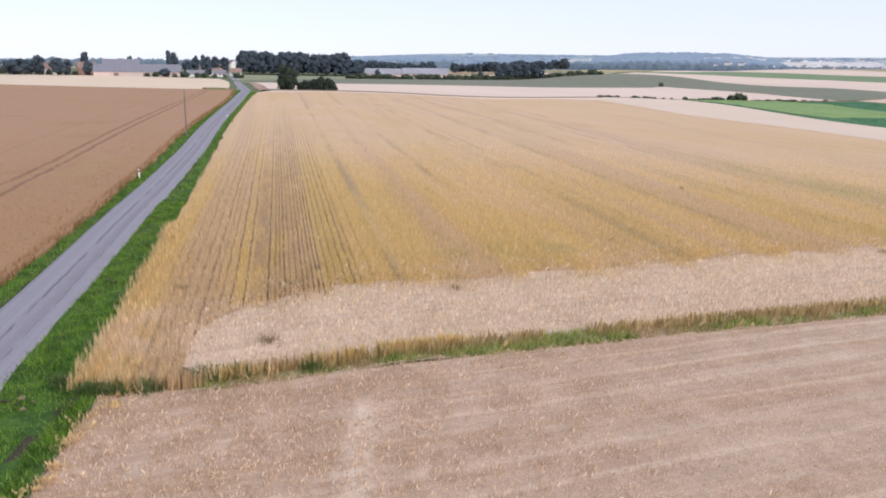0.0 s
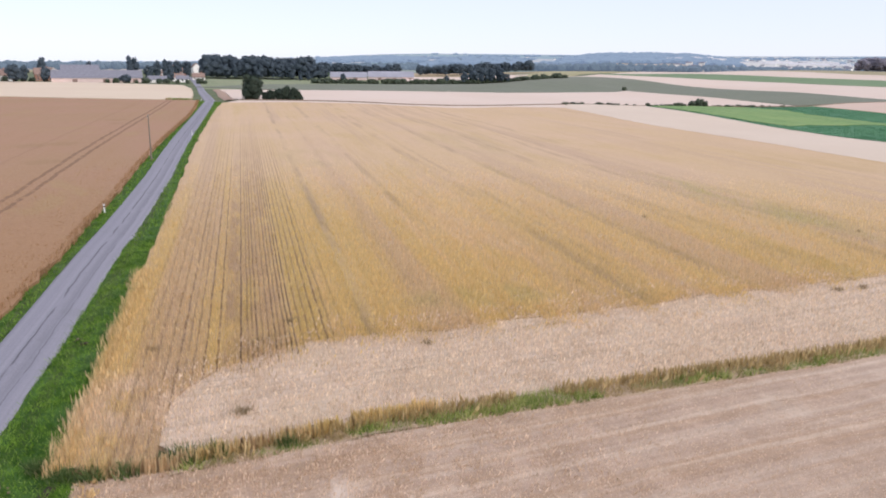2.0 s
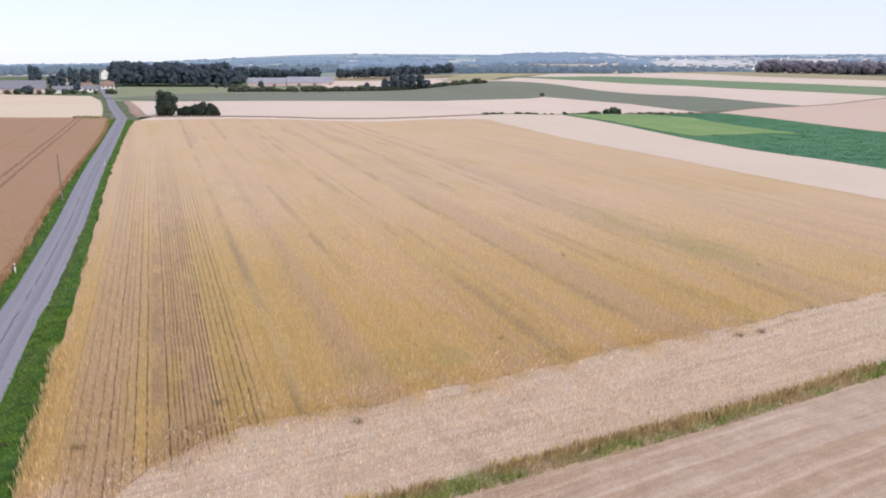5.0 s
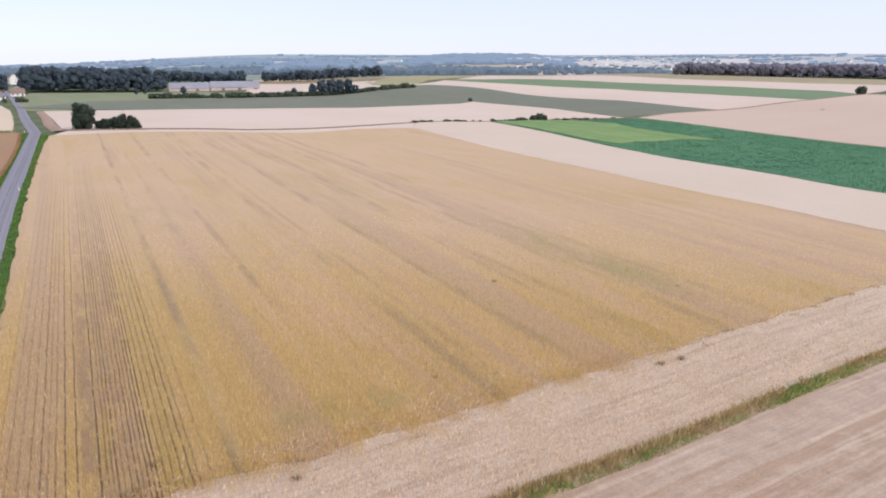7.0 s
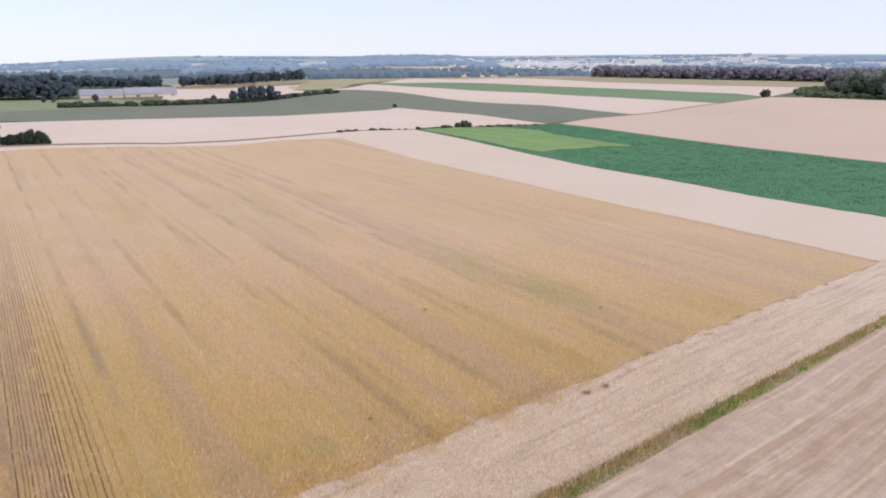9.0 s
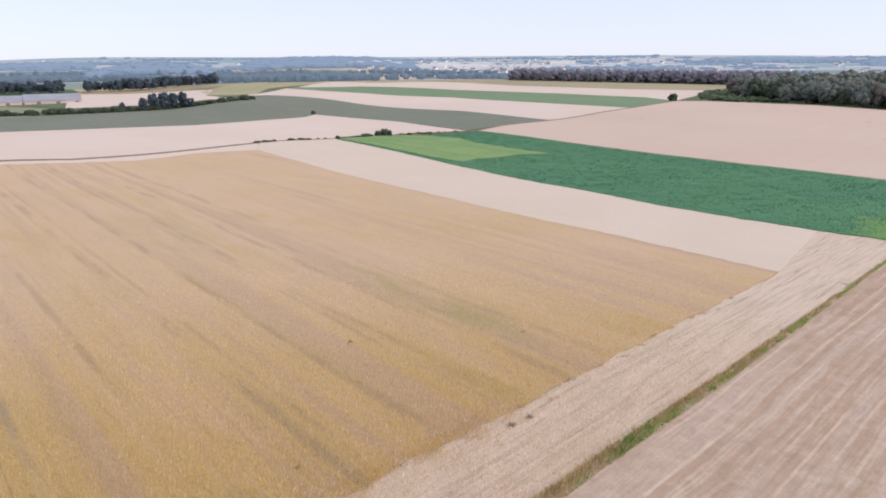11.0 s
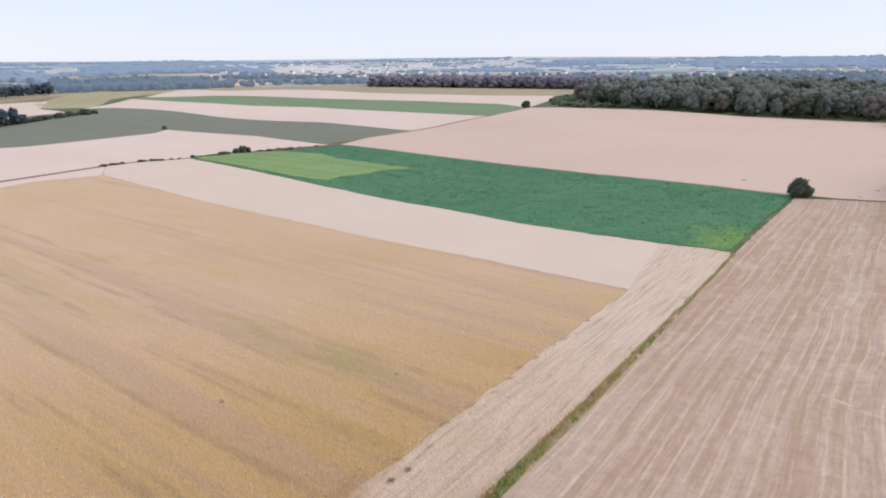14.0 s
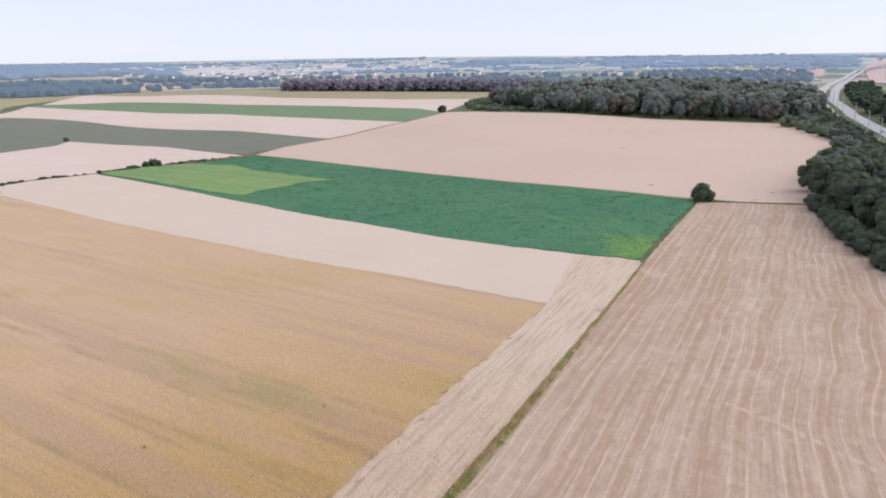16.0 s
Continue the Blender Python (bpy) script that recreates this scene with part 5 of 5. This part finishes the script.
# brown wood on the ridge, with blue haze painted into its leaves
grove("ridge_wood", [("ridge_tree", x, y, R.uniform(12, 16), R.uniform(1.1, 1.3)) for x, y in spread([(488, 784), (520, 745), (566, 690), (610, 610), (650, 540), (700, 520), (690, 600), (620, 720), (540, 830)], 10, 6)], "brownish ridge wood beyond the meadow, hazed mauve")
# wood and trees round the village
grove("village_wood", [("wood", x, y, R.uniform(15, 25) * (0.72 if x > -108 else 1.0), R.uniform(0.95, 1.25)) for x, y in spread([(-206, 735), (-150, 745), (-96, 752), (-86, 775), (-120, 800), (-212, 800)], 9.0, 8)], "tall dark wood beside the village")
VILLAGE = [(-314, 523, 11.4, 6.8), (-303, 518, 12.4, 7.7), (-307, 538, 11.5, 7.9), (-295, 528, 14.9, 4.8), (-278, 520, 13, 7.6), (-277, 532, 12, 4.8), (-284, 573, 17.9, 4.5), (-262, 533, 11.5, 5),
           (-255, 587, 15, 4.1), (-218, 580, 19.9, 6.5), (-214, 603, 12.4, 5.1), (-221, 643, 16.5, 5.4), (-219, 665, 17.9, 6.7), (-187, 570, 11, 5), (-226, 715, 17.8, 6), (-221, 727, 17.1, 6.1), (-202, 522, 6.8, 5), (-330, 530, 12, 7), (-350, 545, 13, 8)]
for x, y, h, r in VILLAGE:
    tree("wood", x, y, h, r / (h * 0.42), label="village tree with rounded crown", group="village trees")
for i in range(26):
    x = -330 + i * 7.2 + R.uniform(-2, 2)
    tree("bush", x, 537 + (x + 330) * 0.02 + R.uniform(-2, 2), R.uniform(2.2, 4), R.uniform(1.0, 1.5), "shrub", "garden hedge shrub before the farm", "village hedge", "bush")
# hedge and trees beyond the potato field
for i in range(88):
    t = i / 87
    x, y = -75 + 205 * t, 562 + 40 * t * t + 8
    tree("bush", x + R.uniform(-2, 2), y + R.uniform(-2, 2), R.uniform(1.8, 4.6), R.uniform(1.1, 1.8), "bush", "dark bush in the long field hedge", "long hedge", "bush")
for x, y, h in ((43, 583, 10), (50, 584, 13), (58, 585, 13.5), (64, 586, 12.5), (72, 588, 12.5), (78, 590, 7), (28, 582, 7), (-60, 640, 7), (-90, 640, 8), (-100, 660, 6)):
    tree("wood", x, y, h, 1.0, label="broad tree standing in the hedge", group="hedge trees")
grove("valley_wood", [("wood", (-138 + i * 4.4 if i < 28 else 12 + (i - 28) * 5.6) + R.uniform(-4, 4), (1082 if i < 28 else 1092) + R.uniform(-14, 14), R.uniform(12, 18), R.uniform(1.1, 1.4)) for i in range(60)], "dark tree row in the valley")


def far_woods(name, spots, label, material):
    """Many lumpy tree crowns far off: one mesh."""
    ico = bmesh.new()
    bmesh.ops.create_icosphere(ico, subdivisions=1, radius=1)
    base = np.array([v.co[:] for v in ico.verts])
    tri = np.array([[v.index for v in f.verts] for f in ico.faces])
    ico.free()
    co, fs = [], []
    for i, (x, y, h, r) in enumerate(spots):
        lump = base * (1 + rng.uniform(-0.25, 0.25, (len(base), 1)))
        co.append(lump * (r, r, h * 0.55) + (x, y, float(height(x, y)) + h * 0.45))
        fs.append(tri + i * len(base))
    return tagged(new(name, mesh_of(name, np.concatenate(co), np.concatenate(fs), material, False)), label, "woodland", kind="stuff")


def belt_spots(n, a0, a1, r0, r1, h, seed, clusters=14):
    """Rows and copses between two bearings (degrees from +y) and distances."""
    q = np.random.default_rng(seed)
    out = []
    for c in range(clusters):
        ac, rc = radians(q.uniform(a0, a1)), q.uniform(r0, r1)
        cx, cy = rc * math.sin(ac), rc * math.cos(ac)
        long, turn = q.uniform(0.04, 0.13) * rc, q.normal(ac + 1.57, 0.35)
        for k in range(n // clusters):
            s, d = q.uniform(-1, 1) * long, q.normal(0, 14)
            x, y = cx + math.sin(turn) * s + math.cos(turn) * d, cy + math.cos(turn) * s - math.sin(turn) * d
            out.append((x, y, q.uniform(0.7, 1.2) * h, q.uniform(0.5, 0.9) * h))
    return out


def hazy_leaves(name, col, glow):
    # haze is put on the far leaves as a bluish emission
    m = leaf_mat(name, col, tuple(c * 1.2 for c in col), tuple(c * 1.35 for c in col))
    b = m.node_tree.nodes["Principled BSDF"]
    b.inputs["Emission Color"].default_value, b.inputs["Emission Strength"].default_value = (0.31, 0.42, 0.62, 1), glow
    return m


def hill_spots(n, a0, a1, r0, r1, h, seed):
    q = np.random.default_rng(seed)
    a, r = np.radians(q.uniform(a0, a1, n)), q.uniform(r0, r1, n)
    return [(x, y, q.uniform(0.8, 1.1) * h, q.uniform(1.4, 2.4) * h) for x, y in zip(r * np.sin(a), r * np.cos(a))]


near_haze = hazy_leaves("hazed_valley_woods", (0.08, 0.11, 0.115), 0.3)
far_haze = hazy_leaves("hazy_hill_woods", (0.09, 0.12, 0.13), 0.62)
far_woods("backdrop_woods", belt_spots(1500, -30, 26, 1180, 2300, 12, 21, 44), "woods and tree rows across the valley in painted blue haze", near_haze)
far_woods("backdrop_woods", [q for q in belt_spots(900, 26, 84, 1250, 2300, 12, 22, 30) if not 71.5 < math.degrees(math.atan2(q[0], q[1])) < 80], "woods and tree rows across the valley in painted blue haze", near_haze)
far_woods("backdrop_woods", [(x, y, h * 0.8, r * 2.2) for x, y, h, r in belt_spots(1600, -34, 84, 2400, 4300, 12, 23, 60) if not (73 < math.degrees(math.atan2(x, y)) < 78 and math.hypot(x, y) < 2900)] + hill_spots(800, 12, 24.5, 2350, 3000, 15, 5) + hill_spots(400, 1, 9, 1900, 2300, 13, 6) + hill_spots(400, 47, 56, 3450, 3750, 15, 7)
          + hill_spots(500, 57, 74, 2700, 3400, 14, 8) + hill_spots(300, -7, 1, 2700, 3100, 14, 9), "wooded ridges on the horizon in painted blue haze", far_haze)


# ---- buildings ----
def gable(bm, long, deep, eaves, ridge, over=0.0, thick=0.0):
    """Pitched roof slabs over a plan long x deep, ridge along x."""
    for s in (-1, 1):
        y0, z0 = s * (deep / 2 + over), eaves - over * (ridge - eaves) / (deep / 2)
        x = long / 2 + over
        vs = [bm.verts.new(p) for p in ((-x, y0, z0), (x, y0, z0), (x, 0, ridge), (-x, 0, ridge), (-x, y0, z0 + thick), (x, y0, z0 + thick), (x, 0, ridge + thick), (-x, 0, ridge + thick))]
        for q in ((0, 1, 2, 3), (4, 5, 6, 7), (0, 1, 5, 4), (1, 2, 6, 5), (3, 0, 4, 7)):
            bm.faces.new([vs[i] for i in q])
    bmesh.ops.recalc_face_normals(bm, faces=bm.faces)


def house(name, x, y, turn, long, deep, eaves, ridge, wall, roof, label, windows=3, storeys=2, chimney=True, category="house", group="", door=True):
    top = thing(name, x, y, None, turn)
    bm = bmesh.new()
    box(bm, -long / 2, long / 2, -deep / 2, deep / 2, -1.0, eaves)
    for s in (-1, 1):
        vs = [bm.verts.new((s * long / 2, q, z)) for q, z in ((-deep / 2, eaves), (deep / 2, eaves), (0, ridge))]
        bm.faces.new(vs)
    part("wall", bm, wall, top)
    bm = bmesh.new()
    gable(bm, long, deep, eaves, ridge, 0.4, 0.2)
    rf = part("roof", bm, roof, top)
    if chimney:
        bm = bmesh.new()
        box(bm, long * 0.2, long * 0.2 + 0.8, -0.4, 0.4, ridge - 1.0, ridge + 1.2)
        part("chimney", bm, M["wall_brick"], rf)
    for i in range(windows):
        for k in range(storeys):
            wx, wz = long * ((i + 0.5) / windows - 0.5), 1.0 + k * (eaves - 0.6) / storeys
            bm = bmesh.new()
            box(bm, wx - 0.6, wx + 0.6, -deep / 2 - 0.06, -deep / 2 + 0.05, wz, wz + 1.4)
            w = part("window", bm, M["white_paint"], top)
            bm = bmesh.new()
            box(bm, wx - 0.5, wx + 0.5, -deep / 2 - 0.09, -deep / 2 - 0.055, wz + 0.1, wz + 1.3)
            part("pane", bm, M["glass"], w)
    if door:
        bm = bmesh.new()
        box(bm, long * 0.32 - 0.5, long * 0.32 + 0.5, -deep / 2 - 0.07, -deep / 2 + 0.04, -0.1, 2.05)
        part("door", bm, M["pole_wood"], top)
    return tagged(top, label, category, group)


def farm_shed(x, y, turn, long, deep, eaves, ridge, wall, roof, label, bays=6, name="barn"):
    top = house(name, x, y, turn, long, deep, eaves, ridge, wall, roof, label, 0, 1, False, "barn", door=False)
    for i in range(bays):
        bx = long * ((i + 0.5) / bays - 0.5)
        bm = bmesh.new()
        box(bm, bx - 1.6, bx + 1.6, -deep / 2 - 0.1, -deep / 2 + 0.05, -0.2, eaves * 0.75)
        part("door", bm, M["roof_brown"] if i % 2 else M["wall_pale"], top)
    return top


farm_shed(-231, 546, 22, 60, 18, 3.4, 8.6, M["wall_pale"], M["roof_grey"], "long farm barn with grey sheet roof and pale wall")
farm_shed(-252, 566, 22, 26, 20, 6.5, 12.0, M["wall_pale"], M["roof_grey"], "tall farm barn with grey pitched roof", 3)
house("house", -280, 960, -62, 12, 9, 8, 12, M["wall_white"], M["roof_brown"], "tall white house at the end of the lane", 2, 3)
for x, y, t, a, b, e, rd, wl, rf in ((-301, 545, 10, 14, 9, 4.5, 8.5, "wall_white", "roof_brown"), (-277, 560, 30, 12, 9, 5, 9.5, "wall_brick", "roof_brown"), (-190, 552, 15, 13, 8, 2.6, 5, "wall_white", "roof_grey"),
                                     (-177, 570, 15, 9, 7, 2.6, 5, "wall_white", "roof_grey"), (-190, 600, 20, 10, 8, 3, 6, "wall_white", "roof_brown"), (-271, 858, 15, 14, 10, 6, 11, "wall_brick", "roof_brown"), (-262, 790, 5, 12, 9, 3, 6, "wall_white", "roof_brown"), (-185, 640, 20, 10, 8, 2.8, 6, "wall_white", "roof_brown")):
    house("house", x, y, t, a, b, e, rd, M[wl], M[rf], "village house with pitched roof among trees", 3, 1 if e < 4 else 2, True, "house", "village houses")
farm_shed(-66, 772, 3, 38, 24, 3, 8, M["wall_pale"], M["roof_dull"], "white farm shed with pale grey roof", 5)
farm_shed(-22, 778, 3, 48, 24, 3, 8.5, M["wall_pale"], M["roof_dull"], "low farm shed with pale grey roof", 6)
# scattered houses and halls across the valley
q = np.random.default_rng(31)
first = house("house", 300, 2400, 0, 18, 12, 7, 10.5, M["wall_white"], M["roof_grey"], "small pale house in the distant town", 0, 1, False, "house", "distant town", False)
hall = house("factory_hall", 1450, 2850, -25, 120, 50, 10, 12, M["wall_white"], M["roof_pale"], "long white factory hall in the distant town", 0, 1, False, "factory", "distant town", False)
for i in range(240):
    a, r = radians(q.choice((q.normal(30, 5), q.normal(34, 6), q.normal(24, 5), q.normal(60, 9), q.uniform(-8, 75)))), q.uniform(2100, 3900)
    x, y = r * math.sin(a), r * math.cos(a)
    copy_thing(first, pose(x, y, float(height(x, y)), 0, 0, q.uniform(0, 180)))
for a, r in ((27, 3000), (29.5, 3200), (33, 2900), (36, 3300), (24, 3100), (40, 3000), (18, 2700), (31, 2600), (35, 2700), (26, 2750), (22, 3050), (44, 2900), (51, 3000), (57, 2600), (62, 2900), (20.6, 2480), (21.4, 2560), (22.3, 2520), (24.6, 2640), (25.8, 2720), (26.6, 2800), (27.5, 2900), (28.4, 2820), (29.1, 2700), (29.8, 2930), (30.6, 2780), (33.8, 2650), (38, 2750), (46.5, 2700)):
    x, y = r * math.sin(radians(a)), r * math.cos(radians(a))
    copy_thing(hall, pose(x, y, float(height(x, y)), 0, 0, -a + q.uniform(-15, 15)))

# ---- roadside and motorway things ----
pole = thing("utility_pole", -44.4, 122.2)
bm = bmesh.new()
rod(bm, (0, 0, -0.3), (0.12, 0, 7.9), 0.15, 0.10, 10)
part("post", bm, M["pole_wood"], pole)
bm = bmesh.new()
for z in (7.3, 7.7):
    rod(bm, (0.11, -0.12, z), (0.11, -0.3, z), 0.02, 0.02, 6)
    bmesh.ops.create_uvsphere(bm, u_segments=8, v_segments=6, radius=0.06, matrix=Matrix.Translation((0.11, -0.3, z + 0.05)))
part("insulator", bm, M["steel"], pole)
tagged(pole, "weathered wooden utility pole beside the lane", "utility pole")


def marker_post(x, y):
    top = thing("marker_post", x, y)
    bm = bmesh.new()
    box(bm, -0.07, 0.07, -0.05, 0.05, -0.2, 1.15)
    for v in bm.verts:
        if v.co.z > 1 and v.co.y < 0:
            v.co.z += 0.08
    part("post", bm, M["white_paint"], top)
    bm = bmesh.new()
    box(bm, -0.075, 0.075, -0.056, 0.056, 0.85, 1.0)
    part("reflector", bm, M["rubber"], top, "dark reflector band")
    return tagged(top, "white roadside marker post on the verge", "marker post", "marker posts")


for x, y in ((-35.9, 82.3), (-49.3, 162), (-84, 292)):
    marker_post(x, y)


def street_lamp(x, y, turn):
    top = thing("street_lamp", x, y, None, turn)
    bm = bmesh.new()
    rod(bm, (0, 0, 0), (0, 0, 12.5), 0.24, 0.15, 8)
    part("post", bm, M["steel"], top)
    bm = bmesh.new()
    rod(bm, (0, 0, 12.4), (0, 2.2, 12.9), 0.12, 0.1, 6)
    part("arm", bm, M["steel"], top)
    bm = bmesh.new()
    box(bm, -0.18, 0.18, 2.0, 3.0, 12.8, 13.0)
    part("lamp_head", bm, M["steel"], top)
    return tagged(top, "grey steel lamp post beside the motorway", "street lamp", "motorway lamps")


lamp = street_lamp(424, 99, 65)
for x, y in ((452, 111), (493, 128.5), (545, 151), (586, 171), (632, 189), (680, 207), (730, 225), (785, 243)):
    copy_thing(lamp, pose(x, y, float(height(x, y)), 0, 0, 65))
van = thing("van", 489, 119, float(height(489, 119)) + 0.72, 24)
bm = bmesh.new()
box(bm, -2.6, 1.6, -0.95, 0.95, 0.45, 2.4)
bmesh.ops.bevel(bm, geom=bm.edges[:], offset=0.12, segments=2)
k = box(bm, 1.5, 2.7, -0.92, 0.92, 0.45, 1.5)
part("body", bm, M["white_paint"], van)
bm = bmesh.new()
vs = [bm.verts.new(p) for p in ((1.62, -0.85, 2.25), (1.62, 0.85, 2.25), (2.3, 0.85, 1.52), (2.3, -0.85, 1.52))]
bm.faces.new(vs)
part("windscreen", bm, M["glass"], van)
for x in (-1.7, 1.8):
    for y in (-0.9, 0.9):
        bm = bmesh.new()
        rod(bm, (x, y - 0.12, 0.36), (x, y + 0.12, 0.36), 0.36, 0.36, 14)
        part("wheel", bm, M["rubber"], van)
tagged(van, "white delivery van on the motorway", "van")
